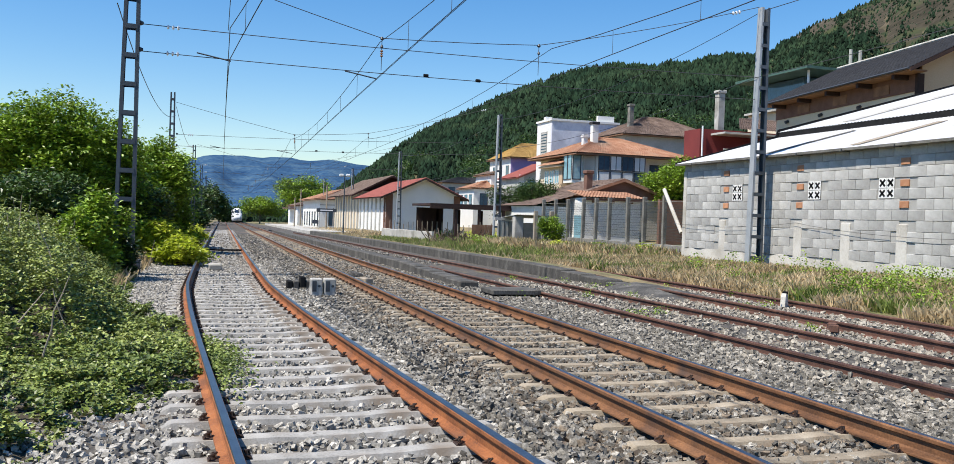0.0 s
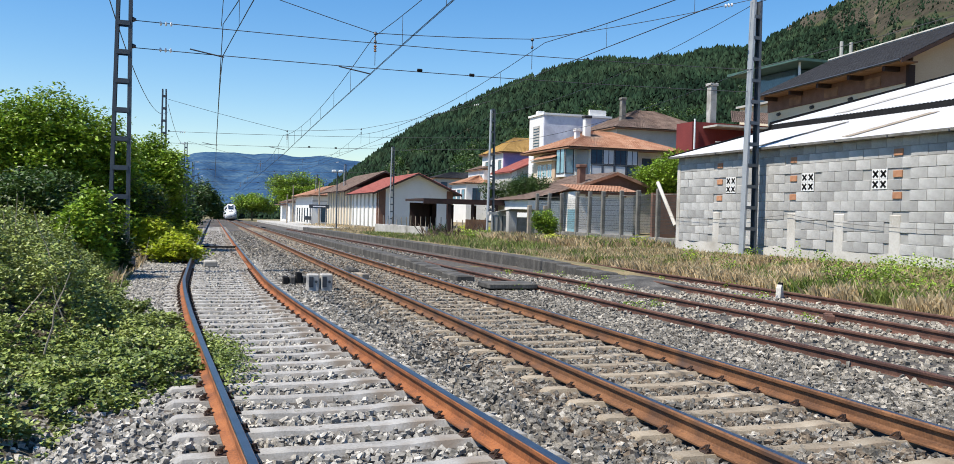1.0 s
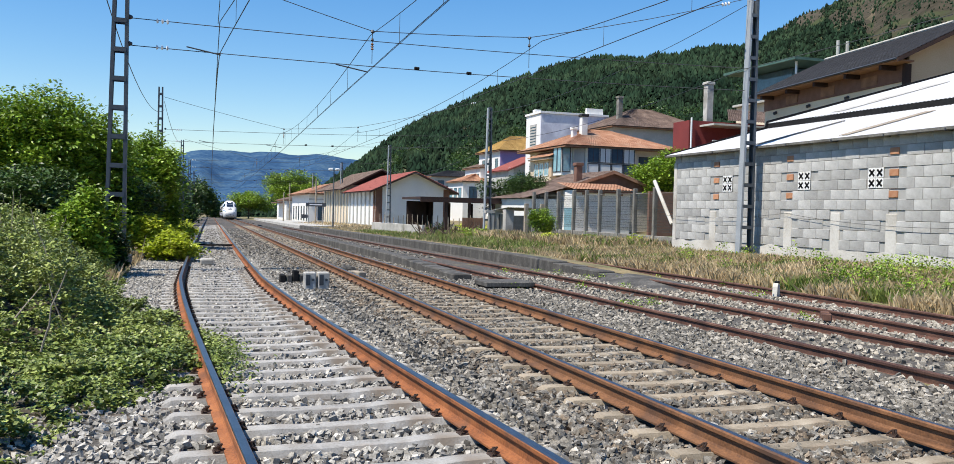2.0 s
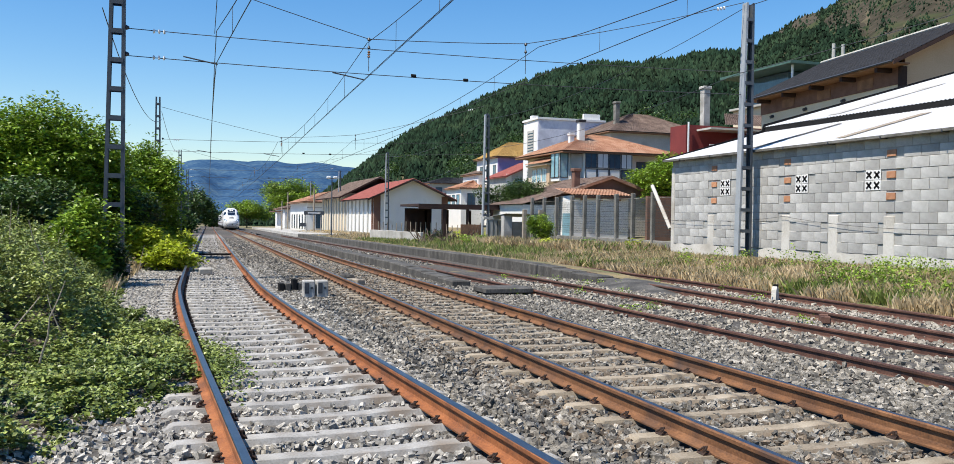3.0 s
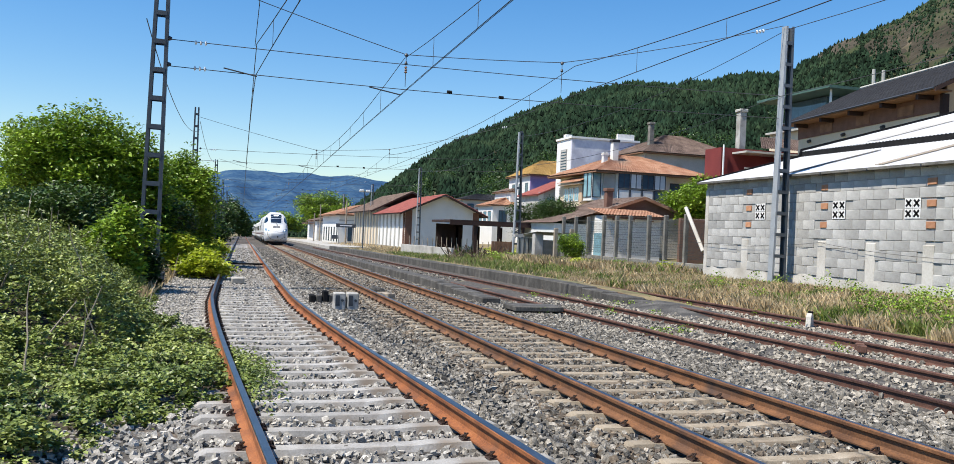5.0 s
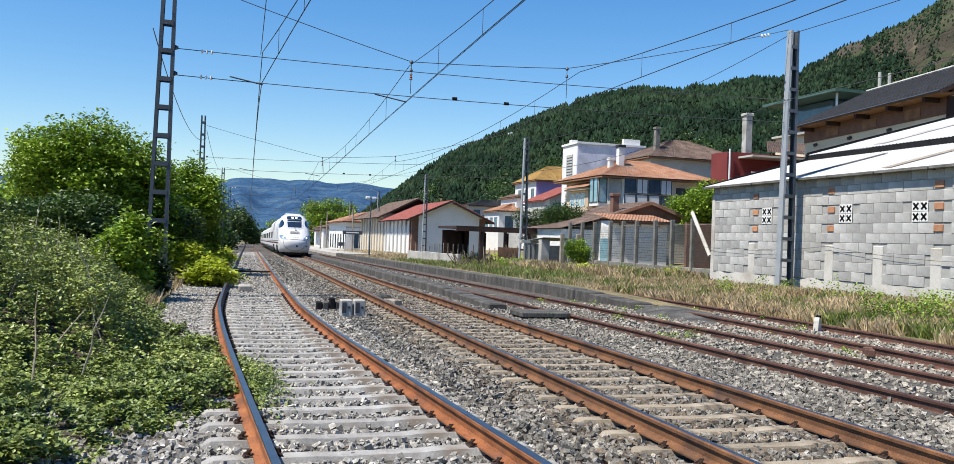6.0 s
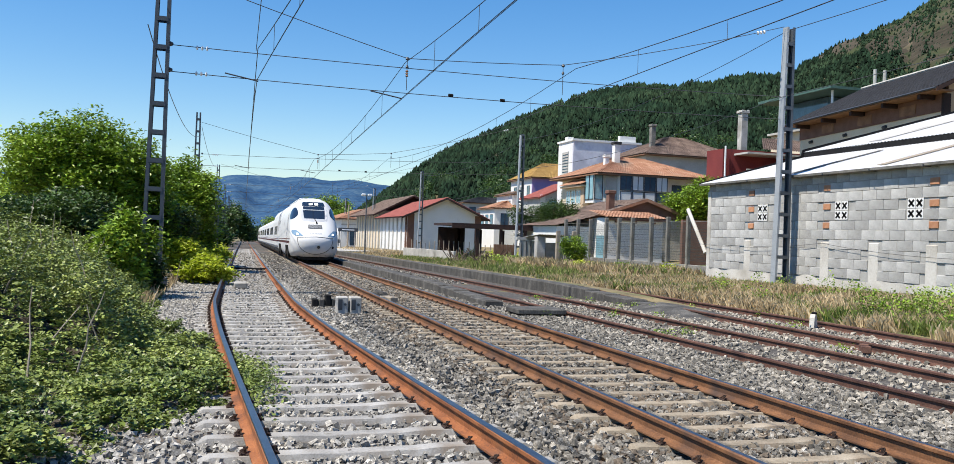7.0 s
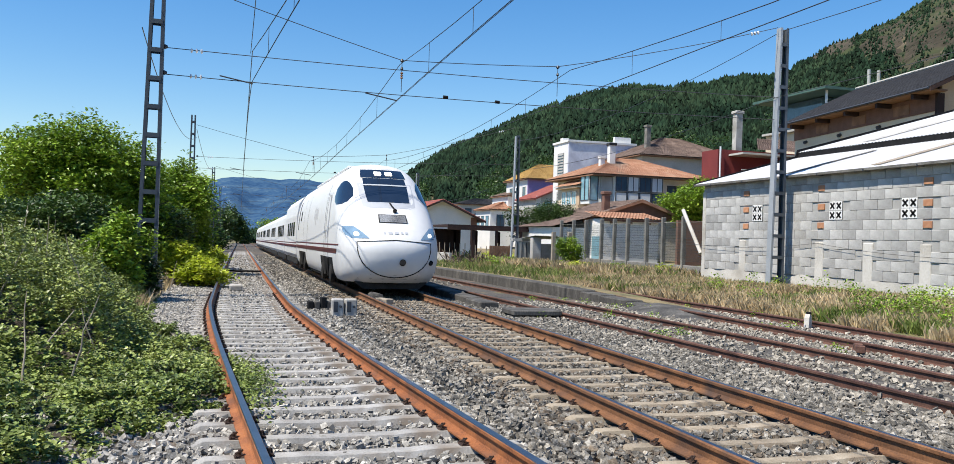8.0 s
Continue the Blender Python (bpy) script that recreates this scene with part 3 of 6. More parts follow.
def cross_span(ml, mr):
    """Wires strung from mast to mast across all tracks, with hangers and insulators."""
    (xa, y), (xb, yb) = ml, mr
    d = dip(y)
    t = thing("cross_span", "cross-span wires with insulators between two masts", "overhead line", group="cross spans")

    def p(x, z):
        return (x, y + (yb - y) * (x - xa) / (xb - xa), z + d)
    x1, x2 = xm(y) + .3, 10.0 + bend(y) * .3
    for z, b in ((6.5, 7.0), (5.78, 6.2)):
        part("span_wire", Geo().tube(sag(p(xa + .25, z), p(xb - .2, b), .12), .011, 4, False), WIRE, t)
    up = sag(p(xa + .2, 8.5), p(x1, 6.85), .05, 5) + sag(p(x1, 6.85), p(x2, 7.2), .03, 4)[1:] + sag(p(x2, 7.2), p(xb - .15, 9.5), .1, 6)[1:]
    part("head_span_wire", Geo().tube(up, .011, 4, False), WIRE, t)
    for x, r in ((x1, 0), (x2, .34)):
        part("hanger", Geo().tube([p(x, 6.87 + r), p(x, 6.5 + r), p(x, 5.9 + r)], .01, 4, False), WIRE, t)
        for z, q in ((6.84, .06), (6.6, .05)):
            g = Geo()
            disc(g, p(x, z + r), (0, 0, 1), q, .05)
            part("clamp", g, FRAME, t)
    insulator(t, p(x1, 6.4), (0, 0, 1), BROWN, "brown_insulator", "", 3, .05, .07)
    for z in (6.52, 5.82):
        insulator(t, p(xa + 1.1, z - .03), (1, 0, 0), PORC, "insulator", "white porcelain insulator", 3, .07, .13)
        g = Geo()
        disc(g, p(xa + .3, z), (1, 0, 0), .07, .06)
        part("clamp", g, FRAME, t)
    insulator(t, p(xb - 1.15, 9.18), (1, 0, .25), PORC, "insulator", "white porcelain insulator", 3, .07, .13)
    for x in (x1 + 1.4, x1 + 3.1):
        g = Geo()
        g.tube([p(x - .07, 5.88), p(x + .07, 5.88)], .05, 8)
        part("strain_clamp", g, BLACK, t)
    for x, s, z in ((xm(y) + .12, -.9, 5.64), (.5 + bend(y) - .1, -.85, 5.74)):
        part("steady_arm", Geo().tube([p(x + s, z + .14), p(x + .05, z)], .02, 5), FRAME, t)
    return t


for a, b in zip(MASTS_L[:5], MASTS_R[:5]):
    cross_span(a, b)
cable("feeder_cable", "slack feeder cable between the dark masts", [sag((-2.3, 24.6, 8.2), (-2.1, -9, 9.5), .6), sag((-2.3, 24.6, 6.9), (-1.75, 57.2, 7.4), 1.1, 16), sag((-1.75, 57.2, 7.9), (-1.1, 89.5, 7.6), .7)], .014)
cable("line_cable", "cable strung along the grey masts", [sag((18.9, 26.45, 9.3), (19.1, 55.5, 8.3), .7), sag((18.9, 26.45, 9.3), (18.2, -12, 9.8), .5), sag((19.1, 55.5, 8.3), (19.9, 90, 8.0), .8)], .013)
cable("service_cable", "thin service cable along the yard", [sag((18.7, 26.45, 6.9), (19.1, 55.5, 6.3), .5), sag((18.7, 26.45, 6.9), (25, 7, 9.8), .3), sag((19.1, 55.5, 6.0), (19.9, 90, 5.6), .9)], .011)


# ---------------------------------------------------------------- block-walled warehouse
def warehouse():
    X, Y0, Y1, top = 19.6, 4.0, 32.45, 4.12
    t = thing("warehouse", "grey concrete-block warehouse with white sheet roof", "warehouse")
    wall = part("block_wall", Geo().box(X + .012, Y0, -.4, X + .25, Y1 - .01, top - .02), MORTAR, t, "mortar-jointed concrete block wall")
    end = Geo().prism([(X + .25, -.4), (36, -.4), (36, 8.6), (X + .25, top - .05)], Y1 - .26, Y1 - .02)
    part("end_wall", end, MORTAR, t, "grey rendered end wall")
    part("back_wall", Geo().box(36, Y0, -.4, 36.25, Y1, 8.6), GREYR, t)
    part("south_wall", Geo().prism([(X + .25, -.4), (36, -.4), (36, 8.6), (X + .25, top - .05)], Y0, Y0 + .24), GREYR, t)
    H, L, z0 = .32, .62, .6
    vents = [(28.56, 2.86), (24.18, 2.86), (20.97, 2.86), (17.6, 2.86)]
    bricks = [(y, z) for y in (29.32, 24.92, 20.27, 16.4) for z in (2.36, 3.0, 3.64)]
    cols = [29.5, 24.96, 22.64, 20.31, 16.4]

    def cmesh(l):
        return Geo().box(-.012, .005, .005, .03, l - .005, H - .005, .008).mesh("block", BLOCK)
    full, half = cmesh(L), cmesh(L / 2)
    rest = Geo()
    n = 0
    for r in range(13):
        z = z0 + r * H
        if z + H > top + .06:
            break
        y = Y0 + (L / 2 if r % 2 else 0)
        k = 0
        while y + L / 2 < Y1 - .02:
            l = L if y + L <= Y1 - .02 else L / 2
            cy, cz = y + l / 2, z + H / 2
            skip = any(abs(cy - vy) < .42 and abs(cz - vz) < .34 for vy, vz in vents) or (z < 1.6 and any(abs(cy - q) < .32 for q in cols))
            skip = skip or any(abs(cy - by) < .25 and abs(cz - bz) < .15 for by, bz in bricks)
            if not skip:
                dx = -.006 + .012 * wob(y, z, .37)
                if y > 17.4 and n < 300:
                    o = new("block", full if l == L else half)
                    o.parent, o.matrix_basis = wall, pose(X + dx, y, z)
                    n += 1
                else:
                    rest.box(X - .012 + dx, y + .008, z + .008, X + .03, y + l - .008, z + H - .008)
            y += l
    rb = part("block_courses", rest, BLOCK, wall)
    tagged(rb, kind="stuff")
    for vy, vz in vents:
        for a in (0, 1):
            for b in (0, 1):
                y, z = vy - .31 + a * .315, vz - .31 + b * .315
                v = part("vent_block", Geo().box(X - .03, y, z, X - .015, y + .3, z + .3, .004), WHITE, wall, "white ceramic vent block")
                # flat black bars over the block stand for the shade in its holes
                g = Geo()
                for q, w in (((.05, .05), (.25, .25)), ((.25, .05), (.05, .25))):
                    d = Vector((0, w[0] - q[0], w[1] - q[1])).normalized()
                    e = Vector((0, -d.z, d.y)) * .035
                    p0, p1 = Vector((X - .034, y + q[0], z + q[1])), Vector((X - .034, y + w[0], z + w[1]))
                    g.face(p0 - e, p1 - e, p1 + e, p0 + e)
                part("vent_opening", g, BLACK, v, "black star-shaped faces as the shade in a vent opening")
    bm_ = Geo().box(-.02, -.17, -.1, .02, .17, .1, .006).mesh("brick", BRICK)
    for y, z in bricks:
        o = new("brick", bm_)
        o.parent, o.matrix_basis = wall, pose(X - .008, y, z)
    for y in cols:
        part("pillar", Geo().box(X - .028, y - .2, .2, X + .03, y + .22, 1.8 + .08 * wob(y, 0, .5), .02), PLASTER, wall, "rendered concrete pillar stub")
    rows = [[(X - .05 - .03 * wob(y, z, .5), y, z) for z in (-.4, 0, .2, .54 + .09 * wob(y, 1, .7), .58 + .09 * wob(y, 1, .7))] for y in np.arange(Y0, Y1, .25)]
    part("plinth", Geo().grid(rows), PLASTER, wall, "crumbling rendered plinth")
    part("corner_strip", Geo().box(X - .03, Y1 - .22, -.3, X + .26, Y1 + .015, top - .3, .02), PLASTER, wall)

    # roof sheets in two corrugated flights; a black strip stands for the shaded gap between
    def sheet(xa, za, xb, zb, ya, yb):
        g = Geo()
        ys = np.arange(ya, yb, .09)
        rows = []
        for x, z in ((xa, za), ((xa + xb) / 2, (za + zb) / 2), (xb, zb)):
            rows.append([(x, y, z + (.018 if i % 2 else -.018)) for i, y in enumerate(ys)])
        g.grid(rows)
        return g
    za = top + .1
    part("roof_sheet", sheet(X - .25, za - .07, 24.6, za + 1.4, Y0, Y1 + .35), SHEET, t, "white corrugated roof sheet")
    part("roof_sheet", sheet(24.5, za + 1.62, 36.5, za + 5.04, Y0, Y1 + .35), SHEET, t, "white corrugated upper roof sheet")
    part("roof_step", Geo().box(24.5, Y0, za + 1.25, 24.6, Y1 + .3, za + 1.59), BLACK, t, "black strip as the shade of a gap under the upper roof")
    part("roof_deck", Geo().prism([(X + .02, top - .04), (24.4, za + 1.2), (36.4, za + 4.85), (36.4, za + 4.7), (24.4, za + 1.05), (X + .02, top - .16)], Y0 + .02, Y1 - .27), DARKW, t)
    part("verge", Geo().prism([(X - .25, za - .14), (24.6, za + 1.3), (36.5, za + 4.9), (36.5, za + 5.14), (24.5, za + 1.74), (24.4, za + 1.45), (X - .25, za - .02)], Y1 + .355, Y1 + .42), BLACK, t, "black verge trim")
    part("gutter", Geo().sweep([(-.07, .02), (-.06, -.06), (.04, -.07), (.06, .0), (.04, 0), (.03, -.04), (-.05, -.04), (-.055, .02)], [(X - .24, Y0, za - .06), (X - .24, Y1 + .3, za - .09)]), CONC_D, t, "grey roof gutter")
    for y in np.arange(Y0 + 1, Y1, 2.2):
        part("gutter_bracket", Geo().box(X - .33, y, za - .16, X - .05, y + .035, za - .09), FRAME, t)

    def lap(y, wide, xa, xb, m, label):
        """A strip lying along the fall of the roof, on one flight."""
        def zr(x):
            return (za - .07 + (x - X + .25) * 1.47 / (24.85 - X) if xb < 24.6 else za + 1.62 + .285 * (x - 24.5)) + .03
        part("roof_lap", Geo().prism([(xa, zr(xa)), (xb, zr(xb)), (xb, zr(xb) + .02), (xa, zr(xa) + .02)], y, y + wide), m, t, label)
    lap(22.3, .45, 19.7, 23.2, WOOD, "brown weathered strip on the roof")
    lap(26.9, .22, 19.7, 23.6, CONC_D, "grey dirt-stained roof lap")
    lap(16.0, .4, 20.4, 24.2, WOOD, "brown weathered strip on the roof")
    lap(28.6, .7, 25.0, 30.5, CONC, "grey stained roof strip")
    lap(20.8, .5, 26.5, 35.0, CONC, "grey stained roof strip")
    g = Geo().tube(sag((X - .1, 33, 1.6), (X - .1, 25, 1.75), .15), .006, 4, False)
    g.tube(sag((X - .1, 25, 1.75), (X - .1, 15, 1.55), .25), .006, 4, False)
    part("wall_cable", g, WIRE, t, "dark cable along the wall")


warehouse()


# ---------------------------------------------------------------- fence
def fence():
    t = thing("fence", "dark weathered concrete-post fence with dark green see-through netting", "fence")
    x = 20.4
    ys = [33.6, 35.42, 37.32, 39.0, 41.1, 42.72, 44.36, 46.47, 48.4, 50.3]
    pm = Geo().box(-.1, -.08, -1.2, .1, .08, 2.0, .02).mesh("post", CONC_D)
    for i, y in enumerate(ys):
        o = new("post", pm)
        o.parent, o.matrix_basis = t, pose(x, y, .86 + .06 * wob(y, 0, 3), 1.5 * wob(y, 1, .7), 1.5 * wob(y, 4, .7), 0)
    for y0, y1 in zip(ys, ys[1:]):
        g = Geo()
        top = 2.5 + .06 * wob(y0, 2, .9)
        for k in range(int((top - .8) / .13)):
            z = .8 + .13 * k
            g.box(x - .003, y0 + .08, z, x + .003, y1 - .08, z + .013)
        for k in range(int((y1 - y0 - .16) / .07)):
            y = y0 + .09 + .07 * k
            g.box(x - .007, y, .8, x - .004, y + .014, top)
        part("net_panel", g, NET, t, "dark green netting")
        part("rail_wire", Geo().tube([(x - .02, y0, 2.6), (x - .02, y1, 2.6)], .012, 4), CONC_D, t)
        part("base_panel", Geo().box(x - .06, y0 + .1, -.4, x + .06, y1 - .1, .62, .02), CONC_D, t, "concrete base slab")
    part("brace", Geo().tube([(x - .3, 35.0, 3.15), (x - .35, 33.3, 1.2)], .085, 8), PLASTER, t, "leaning pale concrete brace")


fence()


# ---------------------------------------------------------------- houses
def tiled_slope(a, b, c, d, rib=.24, h=.05):
    """A roof slope between eave a-b and ridge d-c, ribbed like roll tiles, with courses."""
    a, b, c, d = map(Vector, (a, b, c, d))
    nrm = (b - a).cross(d - a).normalized()
    if nrm.z < 0:
        nrm.negate()
    n = max(4, int((b - a).length / rib) * 2)
    k = max(3, int((d - a).length / .45))
    rows = []
    for j in range(k + 1):
        v = j / k
        lo = []
        for i in range(n + 1):
            u = i / n
            p = a.lerp(b, u).lerp(d.lerp(c, u), v)
            lo.append(p + nrm * ((h if i % 2 else 0)))
        if j:
            rows.append([p + nrm * -.0 for p in lo])
        if j < k:
            rows.append([p + nrm * .03 for p in lo])
    return Geo().grid(rows)


def window(parent, face, u, z, w, h, frame_m, glass_m, bars=1, at=0.0, shutter=False):
    """face 'x': in a wall facing the tracks at x=at, u along y; face 'y': in a wall facing along the line at y=at, u along x."""
    def bx(u0, d0, z0, u1, d1, z1):
        if face == "x":
            return (at - d1, u0, z0, at - d0, u1, z1)
        return (u0, at - d1, z0, u1, at - d0, z1)
    g = Geo()
    fw = .07
    for q in ((u, 0, z, u + fw, .05, z + h), (u + w - fw, 0, z, u + w, .05, z + h), (u, 0, z, u + w, .05, z + fw), (u, 0, z + h - fw, u + w, .05, z + h)):
        g.box(*bx(*q))
    for i in range(1, bars + 1):
        c = u + w * i / (bars + 1)
        g.box(*bx(c - .03, 0, z, c + .03, .045, z + h))
    win = part("window", g, frame_m, parent)
    part("pane", Geo().box(*bx(u + .02, 0, z + .02, u + w - .02, .02, z + h - .02)), glass_m, win)
    if shutter:
        s = Geo()
        for i in range(int(h / .12)):
            s.box(*bx(u + fw, .02, z + .05 + i * .12, u + w - fw, .04, z + .14 + i * .12))
        part("shutter", s, GREYR, win, "grey roller shutter")
    return win


def walls(parent, x0, y0, x1, y1, z0, z1, mx, my, name="wall"):
    """Four walls with thickness; mx faces the tracks, my faces along the line."""
    part(name, Geo().box(x0, y0 + .25, z0, x0 + .25, y1, z1), mx, parent)
    part(name, Geo().box(x0, y0, z0, x1, y0 + .25, z1), my, parent)
    part(name, Geo().box(x1 - .25, y0 + .25, z0, x1, y1, z1), my, parent)
    part(name, Geo().box(x0 + .25, y1 - .25, z0, x1 - .25, y1, z1), mx, parent)


def hip(parent, x0, y0, x1, y1, ze, zr, m, over=.5, inset=None, soffit=BROWN):
    x0, y0, x1, y1 = x0 - over, y0 - over, x1 + over, y1 + over
    ins = inset if inset is not None else min(x1 - x0, y1 - y0) / 2
    if x1 - x0 >= y1 - y0:
        r0, r1 = ((x0 + ins), (y0 + y1) / 2, zr), ((x1 - ins), (y0 + y1) / 2, zr)
        q = [((x0, y0, ze), (x1, y0, ze), r1, r0), ((x0, y1, ze), (x1, y1, ze), r1, r0), ((x0, y0, ze), (x0, y1, ze), r0, r0), ((x1, y0, ze), (x1, y1, ze), r1, r1)]
    else:
        r0, r1 = ((x0 + x1) / 2, y0 + ins, zr), ((x0 + x1) / 2, y1 - ins, zr)
        q = [((x0, y0, ze), (x0, y1, ze), r1, r0), ((x1, y0, ze), (x1, y1, ze), r1, r0), ((x0, y0, ze), (x1, y0, ze), r0, r0), ((x0, y1, ze), (x1, y1, ze), r1, r1)]
    for s in q:
        part("roof_slope", tiled_slope(*s), m, parent)
    part("eave", Geo().box(x0 + .04, y0 + .04, ze - .16, x1 - .04, y1 - .04, ze - .03), soffit, parent)


def gable_y(parent, x0, y0, x1, y1, ze, zr, m, wall_m, over=.6, fascia=BROWN):
    """Ridge along y, gable end facing along the line."""
    xm_ = (x0 + x1) / 2
    k = (zr - ze) / (xm_ - x0)
    for s in (-1, 1):
        xe = xm_ + s * (xm_ - x0 + over)
        zz = ze - over * k
        part("roof_slope", tiled_slope((xe, y0 - over, zz), (xe, y1 + .2, zz), (xm_, y1 + .2, zr), (xm_, y0 - over, zr)), m, parent)
        g = Geo()
        g.face((xe, y0 - over, zz), (xm_, y0 - over, zr), (xm_, y0 - over, zr - .22), (xe, y0 - over, zz - .22))
        g.face((xe, y0 - over + .05, zz), (xm_, y0 - over + .05, zr), (xm_, y0 - over + .05, zr - .22), (xe, y0 - over + .05, zz - .22))
        g.face((xe, y0 - over, zz - .22), (xm_, y0 - over, zr - .22), (xm_, y0 - over + .05, zr - .22), (xe, y0 - over + .05, zz - .22))
        part("bargeboard", g, fascia, parent)
        d = Geo().prism([(xe, zz - .05), (xm_, zr - .05), (xm_, zr - .12), (xe, zz - .12)], y0 - over + .06, y1 + .15)
        part("roof_board", d, fascia, parent)
    part("gable", Geo().prism([(x0, ze), (x1, ze), (xm_, zr - .13)], y0, y0 + .25), wall_m, parent)


def chimney(parent, x, y, z0, z1, w=.5, m=WHITE, cap=SLATE):
    c = part("chimney", Geo().box(x - w / 2, y - w / 2, z0, x + w / 2, y + w / 2, z1, .02), m, parent)
    part("chimney_cap", Geo().box(x - w * .65, y - w * .65, z1 + .003, x + w * .65, y + w * .65, z1 + .25, .03), cap, c)


def goods_shed():
    t = thing("goods_shed", "white railway goods shed with red-edged gable roof", "shed")
    z0 = -.9
    x0, x1, y0, y1 = 19.8, 28.4, 96, 114
    walls(t, x0, y0, x1, y1, z0, 4.0, WHITE, WHITE)
    gable_y(t, x0, y0, x1, y1, 4.0, 5.95, TILE_R, WHITE, .9, DARKW)
    for x in (x0 - .04, x1 - .7):
        part("quoin", Geo().box(x, y0 - .04, z0, x + .74, y0 + .3, 4.0), QUOIN, t, "brown painted corner strip")
    for i in range(7):
        y = y0 + .6 + i * 2.6
        part("pilaster", Geo().box(x0 - .12, y, z0, x0 + .02, y + .5, 3.8), QUOIN if i == 0 else GREYR, t)
    part("plinth", Geo().box(x0 - .1, y0 + .3, z0, x0 - .003, y1, z0 + .6), CONC, t)
    t2 = thing("old_shed", "old pale arcaded shed with dark overhanging roof", "shed")
    y2, y3 = 114.3, 136
    walls(t2, x0, y2, x1, y3, z0, 4.7, CREAM, CREAM)
    gable_y(t2, x0, y2, x1, y3, 4.7, 6.9, TILE_D, DARKW, 1.2, DARKW)
    for i in range(9):
        y = y2 + .3 + i * 2.4
        part("pilaster", Geo().box(x0 - .14, y, z0, x0 + .02, y + .45, 4.5), GREYR, t2)
        if i < 8:
            ar = [(y + .7, z0 + .4), (y + 2.1, z0 + .4)] + [(y + 1.4 + .7 * math.cos(q * math.pi / 8), 3.2 + .8 * math.sin(q * math.pi / 8)) for q in range(9)]
            g = Geo()
            g.face(*[(x0 - .02, a, b) for a, b in ar])
            g.face(*[(x0 - .004, a, b) for a, b in ar])
            part("arch_panel", g, CREAM, t2)


def station():
    t = thing("station_building", "white station building with orange hipped tile roof", "station")
    x0, x1, y0, y1, z0 = 19.3, 29, 150, 176, -1.3
    walls(t, x0, y0, x1, y1, z0, 4.0, WHITE, WHITE)
    hip(t, x0, y0, x1, y1, 4.0, 6.0, TILE, .9)
    for i in range(6):
        window(t, "x", y0 + 2 + i * 4, .2 - 1, 1.3, 2.6, FRAME, GLASS, 1, x0 - .003)
    for i in range(2):
        window(t, "y", x0 + 1.5 + i * 3.2, -.6, 1.4, 2.6, FRAME, GLASS, 1, y0 - .003)
    part("band", Geo().box(x0 - .04, y0 - .04, 2.9, x1, y0 - .004, 3.1), GREYR, t)
    a = thing("station_annex", "low white annex with small awning", "station")
    walls(a, 18.6, 180, 26, 200, z0, 3.0, WHITE, WHITE)
    hip(a, 18.6, 180, 26, 200, 3.0, 4.2, TILE_D, .5)
    part("awning", Geo().box(16.9, 184, 2.3, 18.6, 196, 2.5), QUOIN, a)
    # platform in front
    g = Geo()
    t3 = thing("station_platform", "pale concrete station platform", "platform", kind="structure")
    for i in range(26):
        y = 98 + i * 4
        c = bend(y)
        part("platform_slab", Geo().box(9.9 + c, y, dip(y) - .5, 18.3, y + 3.97, dip(y) + .12, .03), CONC, t3)
    s = thing("station_sign", "dark station name board on two posts", "sign")
    for x in (15.1, 17.0):
        part("post", Geo().box(x - .06, 117.9, -1, x + .06, 118.02, 2.3), CONC, s)
    part("board", Geo().box(14.7, 117.84, 1.7, 17.4, 117.93, 2.2, .01), FRAME, s)
    part("lettering", Geo().box(15.2, 117.82, 1.88, 16.9, 117.835, 2.02), PORC, s, "illegible pale lettering bar")
    part("notice", Geo().box(14.2, 117.84, .1, 15.0, 117.93, .6, .01), FRAME, s)
    l = thing("platform_lamp", "slender grey platform lamp post", "lamp post")
    part("pole", Geo().tube([(14.2, 91, -.8), (14.2, 91, 5.6)], [.09, .05], 8), MAST, l)
    for d in (-.35, .35):
        part("lamp_head", Geo().box(14.2 + d - .22, 90.8, 5.5, 14.2 + d + .22, 91.2, 5.75, .06), PORC, l, "white lamp head")
    part("crossbar", Geo().tube([(13.8, 91, 5.55), (14.6, 91, 5.55)], .04, 6), MAST, l)
    for x, y, h in ((16.6, 122, 6.5), (17.6, 165, 7), (15, 150, 5)):
        p = thing("post", "plain dark post on the platform", "post")
        part("pole", Geo().tube([(x, y, -1.3), (x, y, h - 1)], [.13, .09], 8), WOOD, p)


